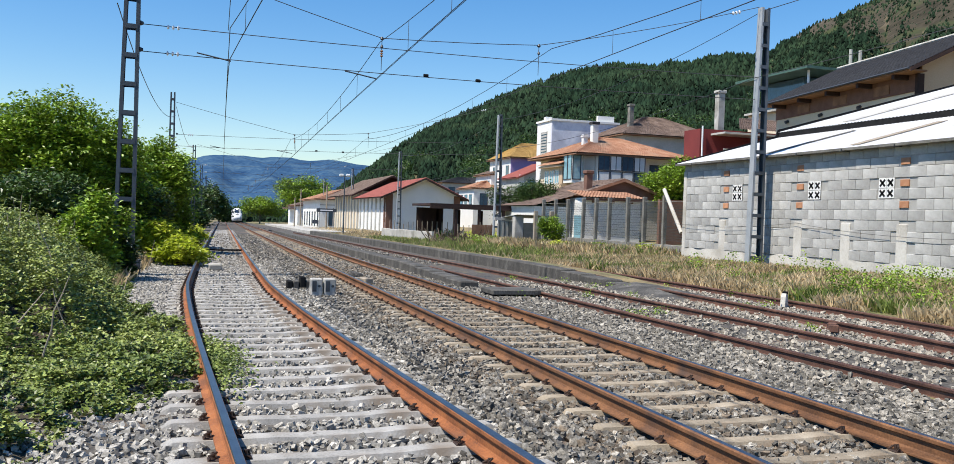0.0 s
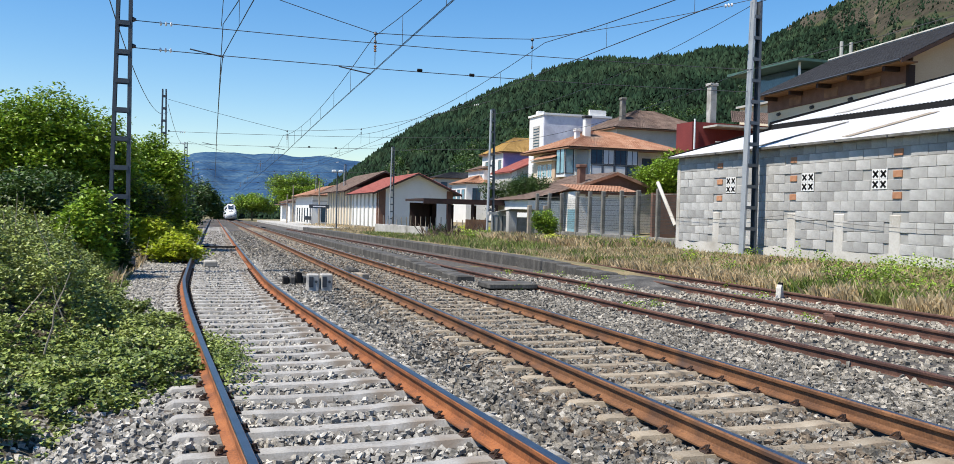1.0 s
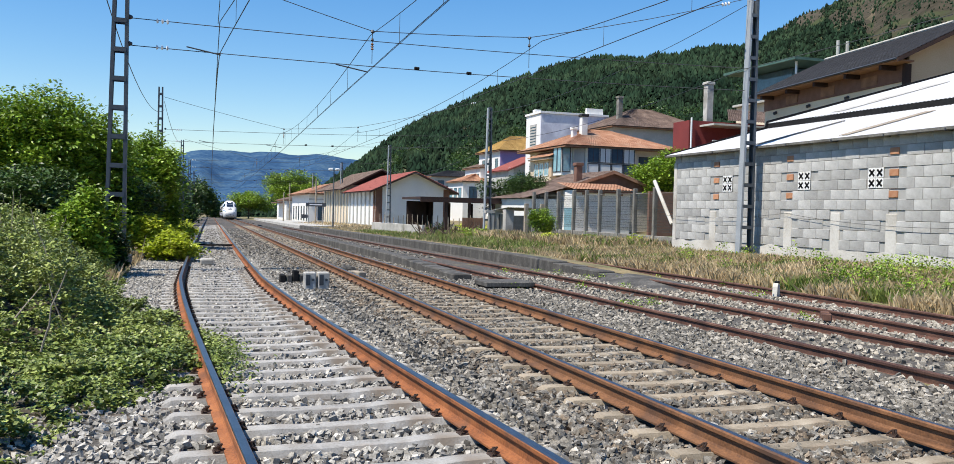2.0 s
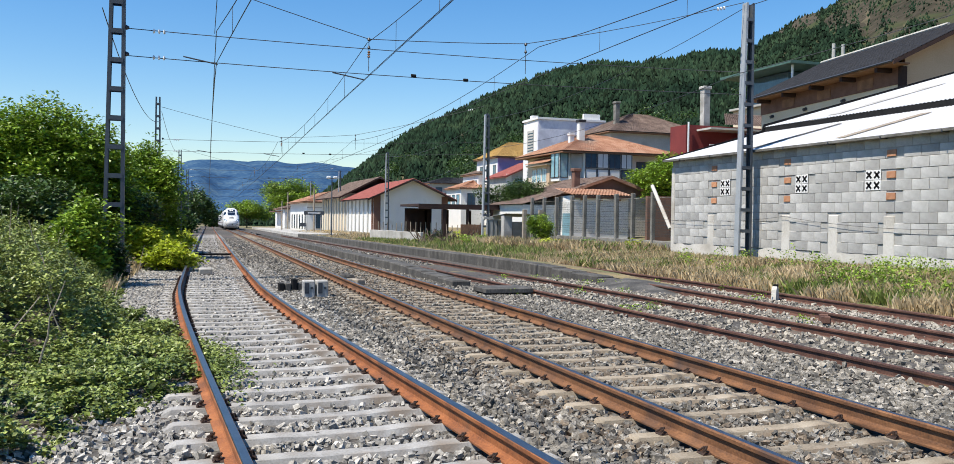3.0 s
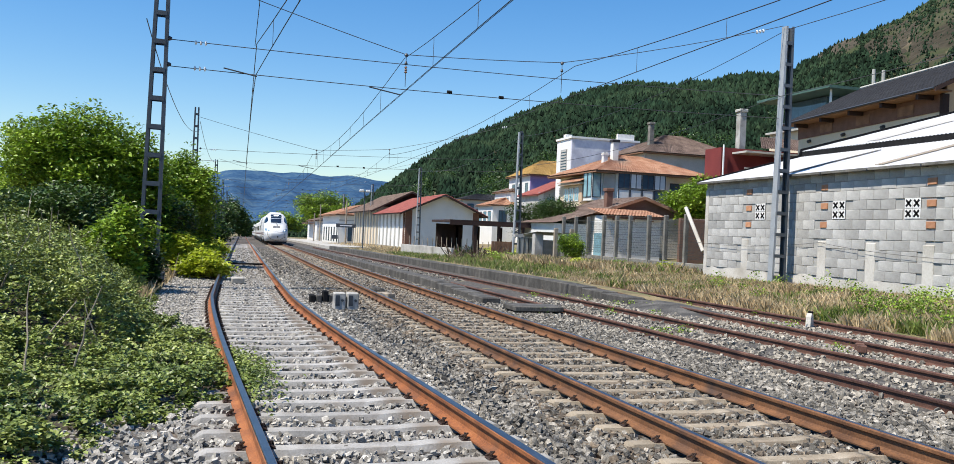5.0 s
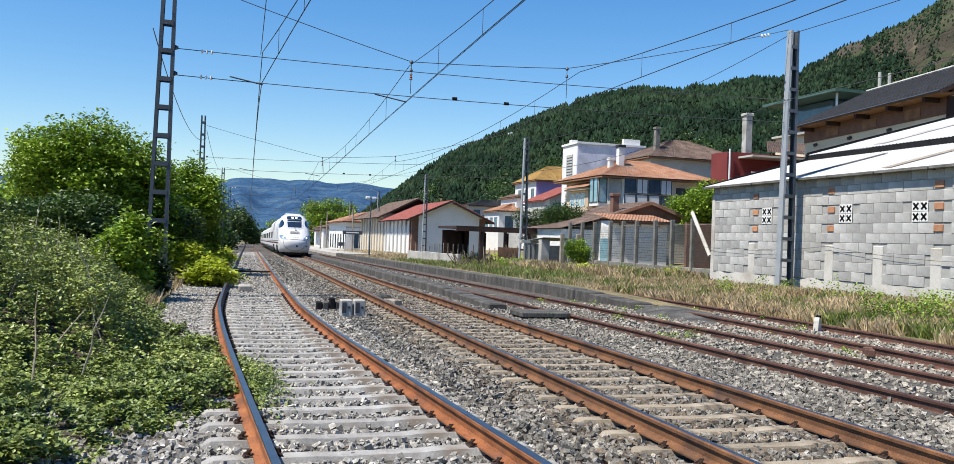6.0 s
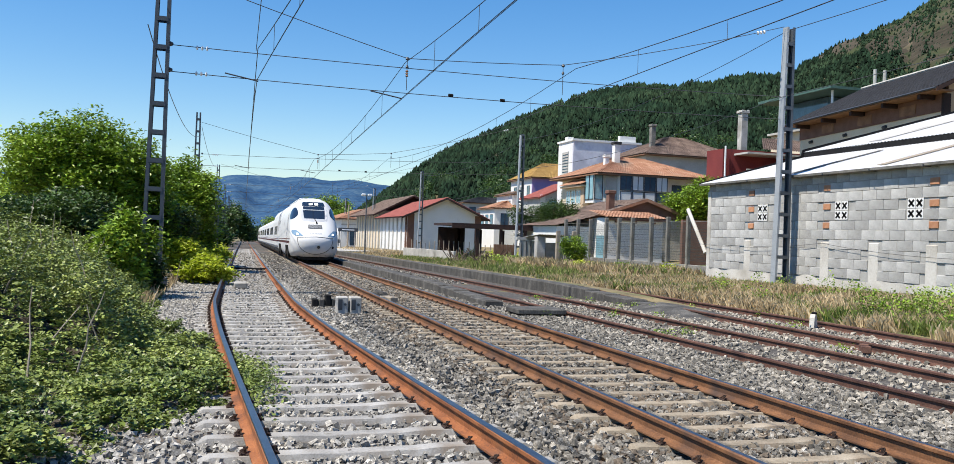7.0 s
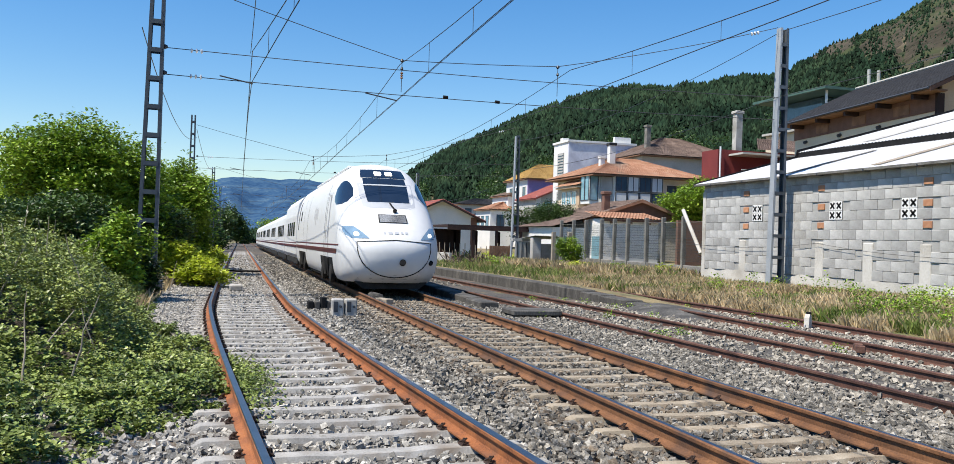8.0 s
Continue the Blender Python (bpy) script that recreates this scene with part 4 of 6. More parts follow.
def yard():
    """Low wall, pickets, carport, sheds near the grey masts."""
    t = thing("low_wall", "stained low concrete wall", "wall")
    for i in range(6):
        a, b = (14.9 + .25 * i, 73.5 - 1.9 * i), (14.9 + .25 * (i + 1), 73.5 - 1.9 * (i + 1))
        m = Matrix.Translation((a[0], a[1], -.75)) @ pose(0, 0, 0, 0, 0, math.degrees(math.atan2(b[1] - a[1], b[0] - a[0])))
        part("wall_panel", Geo().box(0, -.12, 0, 1.9, .12, 1.18 + .05 * wob(i, 0, .6), .02, m), CONC, t)
    p = thing("picket_fence", "row of thin weathered wooden pickets", "fence")
    for i in range(26):
        u = i / 25
        x, y = 15.2 + u * 6.5, 72 - u * 14.5
        part("picket", Geo().tube([(x, y, -.5), (x + .05 * wob(i, 0, .3), y, 1.1 + .3 * wob(i, 3, .4))], .035, 5), WOOD, p)
    c = thing("carport", "dark timber carport with flat roof", "carport")
    part("roof", Geo().box(16.6, 64, 2.42, 25.5, 70, 2.6), DARKW, c)
    part("beam", Geo().box(16.6, 63.9, 2.2, 25.5, 64.1, 2.415), DARKW, c)
    for x in (18.7, 20.6, 22.6, 24.8):
        for y in (64.1, 69.7):
            part("post", Geo().box(x - .1, y - .1, -.6, x + .1, y + .1, 2.2), DARKW, c)
    part("screen", Geo().box(16.9, 69.6, -.5, 19.2, 69.68, 2.3), DARKW, c, "dark red-brown plank screen")
    s = thing("garden_shed", "patched timber and sheet garden shed", "shed")
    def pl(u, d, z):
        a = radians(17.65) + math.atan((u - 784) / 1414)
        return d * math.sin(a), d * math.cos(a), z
    x, y, _ = pl(806, 60, 0)
    for i in range(7):
        part("plank", Geo().box(x - 1.3 + i * .23, y, -.5, x - 1.3 + i * .23 + .21, y + .05, 1.1 + .05 * wob(i, 0, .4)), BROWN, s)
    x, y, _ = pl(838, 57, 0)
    part("door", Geo().box(x - .8, y, -.5, x + .75, y + .06, 1.45, .01), GREYR, s, "pale grey-blue metal door")
    for i in range(5):
        part("door_rib", Geo().box(x - .7 + i * .32, y - .03, -.4, x - .66 + i * .32, y - .003, 1.4), FRAME, s)
    part("lintel", Geo().box(x - 1, y - .02, 1.47, x + .9, y + .3, 1.65), CONC, s)
    x, y, _ = pl(853, 55, 0)
    part("pier", Geo().box(x - .25, y, -.5, x + .35, y + .5, 1.75, .04), CONC, s, "rough stone pier")
    x2, y2, _ = pl(903, 55, 0)
    part("stone_wall", Geo().box(x + .35, y + .1, -.5, x2 + .3, y + .5, 1.35, .05), WOOD, s, "rough fieldstone wall")
    part("sheet_roof", Geo().grid([[(x - .3 + q * .09, y - .4 + w * 1.5, 1.85 - .1 * w + .03 * (q % 2)) for q in range(28)] for w in range(3)]), GREYR, s, "corrugated grey sheet")
    for i, u in enumerate((882, 908)):
        x, y, _ = pl(u, 52, 0)
        part("gate_post", Geo().box(x - .12, y, -.5, x + .12, y + .2, 2.1, .02), WOOD, s)
    b = thing("brush_heap", "dark heap of cut branches", "branches")
    x, y, _ = pl(765, 59, 0)
    g = Geo()
    for i in range(60):
        q = RNG.uniform(-1, 1, 6)
        g.tube([(x + q[0] * 2.4, y + q[1], -.3), (x + q[0] * 2.4 + q[2], y + q[3], .3 + abs(q[4]) * .5)], .03, 4, False)
    tagged(part("brush", g, BARK, b), kind="stuff")


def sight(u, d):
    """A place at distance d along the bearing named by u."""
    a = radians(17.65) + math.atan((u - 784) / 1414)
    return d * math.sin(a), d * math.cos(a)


def fence_house():
    """Small house behind the fence: brown gable, white lean-to with orange tiles."""
    t = thing("small_house", "small whitewashed house with orange tile roof", "house")
    x0, x1, y0, y1, z0 = 26.3, 35.4, 60, 68, -.2
    walls(t, x0, y0, x1, y1, z0, 3.4, WHITE, GREYR)
    gable_y(t, x0, y0, x1, y1, 3.4, 4.95, TILE_D, QUOIN, .35, TILE)
    l = thing("lean_to", "white lean-to with bright orange tiles", "house")
    a0, a1, b0 = 26.3, 30.7, 56.8
    walls(l, a0, b0, a1, y0 - .01, z0, 3.3, WHITE, WHITE)
    part("roof_slope", tiled_slope((a0 - .3, b0 - .4, 3.32), (a1 + .3, b0 - .4, 3.32), (a1 + .3, y0 - .4, 3.86), (a0 - .3, y0 - .4, 3.86)), TILE, l)
    part("eave", Geo().box(a0 - .2, b0 - .3, 3.12, a1 + .2, b0 - .1, 3.27), QUOIN, l)
    for i in range(3):
        part("corbel", Geo().box(a0 + .5 + i * 1.5, b0 - .3, 2.95, a0 + .65 + i * 1.5, b0 - .003, 3.11), BROWN, l)
    part("blue_panel", Geo().box(a0 - .03, b0 + .5, .2, a0 - .003, b0 + 1.9, 2.0), GLASS_B, l, "pale blue shutter")
    chimney(t, 28.2, 60.6, 3.4, 5.25, .5, QUOIN, QUOIN)
    s = thing("side_shed", "low shed with old tile roof beside a house", "shed")
    walls(s, 23.2, 59, 26.1, 66, z0, 2.6, WHITE, WHITE)
    part("roof_slope", tiled_slope((22.9, 58.7, 2.6), (22.9, 66.3, 2.6), (26.25, 66.3, 3.45), (26.25, 58.7, 3.45)), TILE_D, s)
    part("blue_door", Geo().box(23.8, 58.9, -.2, 25.1, 58.99, 1.9), GLASS_B, s, "light blue plank door")


def gallery_house():
    t = thing("gallery_house", "cream house with dark glazed gallery and orange roof", "house")
    z0, ze = 0.5, 7.8
    x0, y0 = 33.0, 72.5
    x1 = x0 + 10.2
    y1 = y0 + 10
    walls(t, x0, y0, x1, y1, z0, ze, CREAM, WHITE)
    hip(t, x0, y0, x1, y1, ze, 9.9, TILE, 1.1, 5)
    gl = part("gallery", Geo().box(x0 + 1.25, y0 - .9, 5.3, x1 - 4.1, y0 - .003, 7.75), WHITE, t, "dark-framed glazed gallery")
    xx, n = x0 + 1.25, 4
    w = (x1 - 4.1 - xx) / n
    for i in range(n):
        window(gl, "y", xx + i * w, 6.3, w - .05, 1.4, FRAME, GLASS if i % 2 == 0 else WHITE, 1, y0 - .905)
        window(gl, "y", xx + i * w, 5.35, w - .05, .9, FRAME, WHITE if i < 3 else GLASS, 0, y0 - .905)
    g2 = part("gallery", Geo().box(x0 - .9, y0 + .05, 5.1, x0 - .003, y0 + 2.0, 7.75), WHITE, t, "blue-glazed corner gallery")
    for i in range(2):
        window(g2, "x", y0 + .1 + i * .95, 5.4, .9, 2.3, FRAME, GLASS_B, 0, x0 - .905)
    window(g2, "y", x0 - .88, 5.4, .85, 2.3, FRAME, GLASS_B, 0, y0 + .045)
    part("porch_wall", Geo().box(x0 + .1, y0 - .35, z0, x0 + 1.2, y0 - .003, ze - .2), GREYR, t)
    window(t, "y", x1 - 3.2, 5.2, 1.8, 1.9, FRAME, GLASS, 1, y0 - .003)
    chimney(t, x0 + 2.6, y0 + 3, 8.4, 10.9, .6, WHITE, SLATE)
    chimney(t, x0 + 1.6, y0 + 3, 8.2, 9.6, .45, WHITE, WHITE)
    # lower wing with white windows
    w = thing("cream_wing", "cream wing with white windows and tiled eave", "house")
    a, b = x0 - .4, y0 + 2.2
    walls(w, a - .5, b, x0 - .01, b + 4.6, z0, 6.9, CREAM, CREAM)
    part("roof_slope", tiled_slope((a - 1.1, b - .4, 6.85), (a - 1.1, b + 5, 6.85), (x0 - .02, b + 5, 7.5), (x0 - .02, b - .4, 7.5)), TILE, w)
    part("eave", Geo().box(a - 1.0, b - .35, 6.65, a - .5, b + 4.9, 6.8), TAN, w)
    for i in range(3):
        window(w, "x", b + .8 + i * 1.25, 5.1, 1.05, 1.3, WHITE, GLASS_B, 1, a - .503)
    # solid wall here; a black panel stands for the shade of the passage
    part("passage", Geo().box(a - .56, b + .7, z0, a - .503, b + 4.4, 3.6), BLACK, w, "black panel as the shade of an open ground floor")
    part("corner_pier", Geo().box(a - .58, b - .06, z0, a + .3, b + .6, 6.8), TAN, w)


def tower():
    t = thing("tower_block", "tall white block with weathered side coloured lilac as shade", "building")
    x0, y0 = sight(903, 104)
    x1 = x0 + 8.8
    y1 = y0 + 4.8
    # lilac colours the faces turned from the sun as shaded
    walls(t, x0, y0, x1, y1, 1, 13.6, WHITE, LILAC_SHADE)
    part("roof", Geo().box(x0 - .15, y0 - .15, 13.6, x1 + .15, y1 + .15, 13.85), WHITE, t)
    part("parapet", Geo().box(x0 + .5, y1 - 1.6, 13.86, x0 + 1.3, y1 - .8, 14.4), WHITE, t)
    part("parapet", Geo().box(x1 - 2.6, y0 + .4, 13.86, x1 - .4, y0 + .8, 14.6), WHITE, t)
    for k, z in enumerate((4.5, 9.2)):
        wn_ = window(t, "x", y0 + 1.4, z, 2.0, 3.2, GREYR, GLASS, 0, x0 - .003)
        g = Geo()
        for i in range(9):
            g.box(x0 - .1, y0 + 1.5, z + .1 + i * .35, x0 - .055, y0 + 3.3, z + .3 + i * .35)
        part("louvre", g, GREYR, wn_, "grey concrete louvres")
    window(t, "y", x1 - 3, 10.2, 2.2, 1.4, FRAME, GLASS_B, 1, y0 - .003)
    # mauve house
    m = thing("mauve_house", "mauve and white house with lichen-yellow roof", "house")
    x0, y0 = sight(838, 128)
    walls(m, x0, y0, x0 + 14, y0 + 10, 0, 10.8, WHITE, PURPLE)
    hip(m, x0, y0, x0 + 14, y0 + 10, 10.8, 13.4, TILE_Y, .5, 4)
    for i in range(3):
        window(m, "x", y0 + 1 + i * 3, 7.6, 1.2, 2.0, FRAME, GLASS, 0, x0 - .003)
        window(m, "x", y0 + 1 + i * 3, 3.8, 1.2, 2.0, FRAME, GLASS, 0, x0 - .003)
    # pink-roofed house
    p = thing("pink_roof_house", "grey house with pinkish red roof", "house")
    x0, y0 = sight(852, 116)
    walls(p, x0, y0, x0 + 10, y0 + 8, 0, 7.4, GREYR, GREYR)
    gable_y(p, x0, y0, x0 + 10, y0 + 8, 7.4, 9.6, TILE_R, GREYR, .4, TILE_R)
    part("white_strip", Geo().box(x0 - .02, y0 - .05, 0, x0 + .7, y0 - .003, 7.6), WHITE, p)
    window(p, "y", x0 + 1.2, 4.3, 2.6, 2.6, FRAME, GLASS_B, 2, y0 - .003)
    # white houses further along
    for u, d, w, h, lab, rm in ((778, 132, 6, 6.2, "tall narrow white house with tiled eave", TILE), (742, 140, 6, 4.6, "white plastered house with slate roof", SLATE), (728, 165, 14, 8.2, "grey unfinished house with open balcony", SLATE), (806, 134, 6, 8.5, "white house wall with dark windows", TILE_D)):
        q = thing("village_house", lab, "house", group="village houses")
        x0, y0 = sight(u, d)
        walls(q, x0, y0, x0 + w, y0 + 8, -.5, h, WHITE if d < 150 else GREYR, WHITE if d < 150 else GREYR)
        hip(q, x0, y0, x0 + w, y0 + 8, h, h + 1.3, rm, .4)
        for i in range(3):
            window(q, "x", y0 + .8 + i * 2.4, h - 2.6, 1.5, 1.6, FRAME, GLASS_B, 1, x0 - .003)
        window(q, "y", x0 + 1, h - 2.7, 1.3, 1.9, FRAME, GLASS, 1, y0 - .003)
        window(q, "y", x0 + w - 2.4, h - 2.7, 1.3, 1.9, FRAME, GLASS, 1, y0 - .003)
    # brown hipped roof behind the gallery house
    b = thing("brown_roof_house", "house with weathered brown hipped roof", "house")
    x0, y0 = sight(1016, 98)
    walls(b, x0 + .5, y0, x0 + 13, y0 + 10, 2, 11.6, GREYR, GREYR)
    hip(b, x0 + .5, y0, x0 + 13, y0 + 10, 11.6, 14.3, TILE_D, .6)
    chimney(b, x0 + 2.2, y0 + 2, 11.8, 15.0, .55, CONC_D, CONC_D)
    # dark red house with terrace
    r = thing("red_house", "dark red house with railed terrace", "house")
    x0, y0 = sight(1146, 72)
    walls(r, x0, y0, x0 + 12, y0 + 2.4, 1, 9.4, REDW, REDW)
    part("terrace_slab", Geo().box(x0 + .6, y0 - 2.2, 6.3, x0 + 9, y0 - .003, 6.5), REDW, r)
    for i in range(8):
        part("rail_post", Geo().box(x0 + .8 + i * 1.1, y0 - 2.2, 6.5, x0 + .86 + i * 1.1, y0 - 2.14, 7.6), FRAME, r)
        part("rail_panel", Geo().box(x0 + .88 + i * 1.1, y0 - 2.18, 6.6, x0 + 1.86 + i * 1.1, y0 - 2.16, 7.5), GREYR if i < 2 else BROWN, r)
    part("hand_rail", Geo().box(x0 + .8, y0 - 2.22, 7.6, x0 + 9, y0 - 2.12, 7.68), GREYR, r)
    part("canopy", Geo().box(x0 + 1, y0 - 2, 8.9, x0 + 12, y0 - .003, 9.05), GREYR, r)
    part("pipe", Geo().tube([(x0 + .1, y0 - .2, 4), (x0 + .1, y0 - .2, 9.6)], .08, 6), PORC, r)
    chimney(r, x0 + 3.05, y0 + 2, 9.4, 12.7, .6, CONC, CONC)
    part("roof_slope", tiled_slope((x0 + 3.5, y0 - .3, 9.5), (x0 + 14, y0 - .3, 9.5), (x0 + 14, y0 + 5, 11.2), (x0 + 7, y0 + 5, 11.2)), TILE_D, r)
    bw = thing("boundary_wall", "white and brown boundary walls behind a fence", "wall")
    part("white_wall", Geo().box(32, 52, 0, 36, 52.3, 5.0), WHITE, bw)
    part("brown_wall", Geo().box(29, 51, 0, 33.5, 51.25, 3.2), QUOIN, bw)


def upper_house():
    """House up the slope with black slate roof, beige walls and exposed rafters."""
    t = thing("slate_house", "beige house with long black slate roof and tan gable", "house")
    t.matrix_basis = pose(39.0, 40.65, 0, 0, 0, -8.4)
    # local: eave facing the tracks along x = 0 from the gable at y = 0; the ridge stands 6.5 m in and 3.2 m up
    L, ze = 17.5, 11.12
    part("wall", Geo().box(1.2, .5, .5, 1.45, L - .4, ze + .1), CREAM, t, "beige rendered wall")
    # brown boards whose dark tone also carries the eave's shade
    part("boarding", Geo().box(1.12, .4, ze - 1.15, 1.197, L - .4, ze - .13), QUOIN, t, "brown timber boarding, darkened as shade under the eave")
    part("gable_wall", Geo().prism([(1.45, .5), (12.2, .5), (12.2, ze), (6.5, ze + 2.9), (1.45, ze + .4)], .5, .75), TAN, t, "tan rendered gable")
    part("far_wall", Geo().prism([(1.45, .5), (12.2, .5), (12.2, ze), (6.5, ze + 2.9), (1.45, ze + .4)], L - .65, L - .4), CREAM, t)
    part("back_wall", Geo().box(12.2, .5, .5, 12.45, L - .4, ze + .2), CREAM, t)
    for sg in (0, 1):
        rows, n = [], 22
        for j in range(n + 1):
            v = j / n
            for e in (0, .035):
                if not (j == n and e):
                    rows.append([(6.5 * v if sg == 0 else 13 - 6.5 * v, y, ze + .06 + 3.2 * v + e) for y in np.arange(-.45, L + .1, .5)])
        part("roof_slope", Geo().grid(rows), SLATE, t, "black slate roof slope")
    part("ridge", Geo().tube([(6.5, 3.2, ze + 3.3), (6.5, L, ze + 3.3)], .12, 6), CONC, t, "pale mortar ridge")
    part("barge_board", Geo().prism([(0, ze - .2), (6.5, ze + 3.0), (6.5, ze + 3.22), (0, ze + .04)], -.5, -.4), DARKW, t, "dark brown barge board")
    part("soffit", Geo().prism([(.05, ze - .02), (6.5, ze + 3.1), (6.5, ze + 3.15), (.05, ze + .04)], -.4, .5), BROWN, t, "brown boarded verge")
    part("gutter", Geo().tube([(-.08, -.4, ze), (-.08, L, ze)], .07, 6), FRAME, t, "dark gutter along the eave")
    part("soffit", Geo().box(0, -.3, ze - .12, 1.2, L, ze - .03), BROWN, t, "brown boarded soffit")
    for i in range(5):
        part("rafter", Geo().box(.1, 1.2 + i * 3.6, ze - .4, 1.12, 1.45 + i * 3.6, ze - .12), DARKW, t)
    part("corner_post", Geo().box(1.0, .25, ze - 2.6, 1.44, .49, ze - .15), DARKW, t, "dark timber corner post")
    for i in range(3):
        part("hatch", Geo().box(1.08, 3 + i * 4.6, ze - 1.0, 1.117, 4.6 + i * 4.6, ze - .4), BROWN, t, "brown boarded hatch")
        part("wall_lamp", Geo().tube([(.95, 6.1 + i * 4.6, ze - 1.5), (1.19, 6.1 + i * 4.6, ze - 1.4)], .12, 8), FRAME, t)
    v = thing("veranda", "green glazed rooftop veranda with white balustrade", "veranda")
    v.matrix_basis = pose(52.6, 67.3, 1.4, 0, 0, 0)
    part("roof", Geo().box(-1, -2, 14.7, 8.0, 9, 14.95), GREENM, v)
    part("deck", Geo().box(-.5, -1.5, 11.4, 7.8, 8, 11.6), CONC, v)
    part("base", Geo().box(0, 0, 1, 7.6, 8, 11.395), CREAM, v)
    part("glazing", Geo().box(1.5, 1.5, 11.61, 7.4, 7.5, 14.6), GLASS, v)
    for i in range(4):
        part("post", Geo().box(-.2 + i * 2.8, -1.2, 11.6, -.05 + i * 2.8, -1.05, 14.7), PORC, v)
    for i in range(4):
        part("balustrade_rail", Geo().box(-.4, -1.45, 11.8 + i * .3, 9, -1.35, 11.92 + i * .3), PORC, v)
    for x in (5.2, 6.3):
        part("flue", Geo().tube([(x, -.3, 12), (x, -.3, 17.2)], .16, 8), GREYR, v)


goods_shed()
station()
yard()
fence_house()
gallery_house()
tower()
upper_house()


# ---------------------------------------------------------------- train
ZS = [.28, .4, .6, .9, 1.2, 1.4, 1.6, 1.85, 2.1, 2.35, 2.6, 2.85, 3.1, 3.35, 3.6, 3.8, 3.92, 3.98]
S0 = [.55, .3, .13, .02, .0, .06, .22, .5, .82, 1.16, 1.52, 1.88, 2.24, 2.6, 3.0, 3.45, 3.95, 4.7]
HW = [1.28, 1.36, 1.42, 1.46, 1.475, 1.475, 1.47, 1.465, 1.455, 1.44, 1.41, 1.37, 1.31, 1.22, 1.07, .86, .62, .3]
DEEP = [1.5, 1.6, 1.7, 1.8, 1.85, 1.9, 1.9, 1.9, 1.9, 1.9, 1.85, 1.8, 1.7, 1.6, 1.45, 1.2, 1.0, .7]
NX = 2.5


ZD = np.linspace(.28, 3.98, 149)
SMOOTH = {}


def lev(z, tab):
    """A table's value at height z, along a smoothed curve."""
    if id(tab) not in SMOOTH:
        v = np.interp(ZD, ZS, tab)
        e = np.concatenate([2 * v[0] - v[12:0:-1], v, 2 * v[-1] - v[-2:-14:-1]])
        w = np.hanning(15)
        SMOOTH[id(tab)] = np.convolve(e, w / w.sum(), 'same')[12:-12]
    return float(np.interp(z, ZD, SMOOTH[id(tab)]))


def nose(x, z, out=0.0):
    """A point on the nose's front, pushed out a little."""
    w = lev(z, HW)
    q = min(abs(x) / w, .9999)
    s = lev(z, S0) + lev(z, DEEP) * (1 - (1 - q ** NX) ** (1 / NX))
    return Vector((x, s - out, z + out * .4))


def side(s, z, sg, out=0.0):
    """A point on the flank, s metres behind the tip."""
    w, s0, d = lev(z, HW), lev(z, S0), lev(z, DEEP)
    u = (s - s0) / d
    x = w if u >= 1 else w * (max(0, 1 - (1 - max(u, 0)) ** NX)) ** (1 / NX)
    return Vector((sg * (x + out), s, z))


def front_patch(xz, out=.012, n=8):
    """A patch between a left and a right border, each given as (z, x left, x right)."""
    g = Geo()
    g.grid([[nose(a + (b - a) * i / n, z, out) for i in range(n + 1)] for z, a, b in xz])
    return g


def side_patch(sz, sg, out=.008, n=6):
    g = Geo()
    g.grid([[side(a + (b - a) * (i / n) ** (2 if n > 20 else 1), z, sg, out) for i in range(n + 1)] for z, a, b in sz])
    return g


def wheelset(parent, y, r=.43):
    for s in (-.87, .87):
        w = part("wheel", Geo().tube([(s - .07, y, r), (s - .05, y, r), (s + .05, y, r), (s + .07, y, r)], [r * .75, r, r, r * .8], 20), UNDER, parent)
    part("axle", Geo().tube([(-.8, y, r), (.8, y, r)], .09, 8), UNDER, parent)


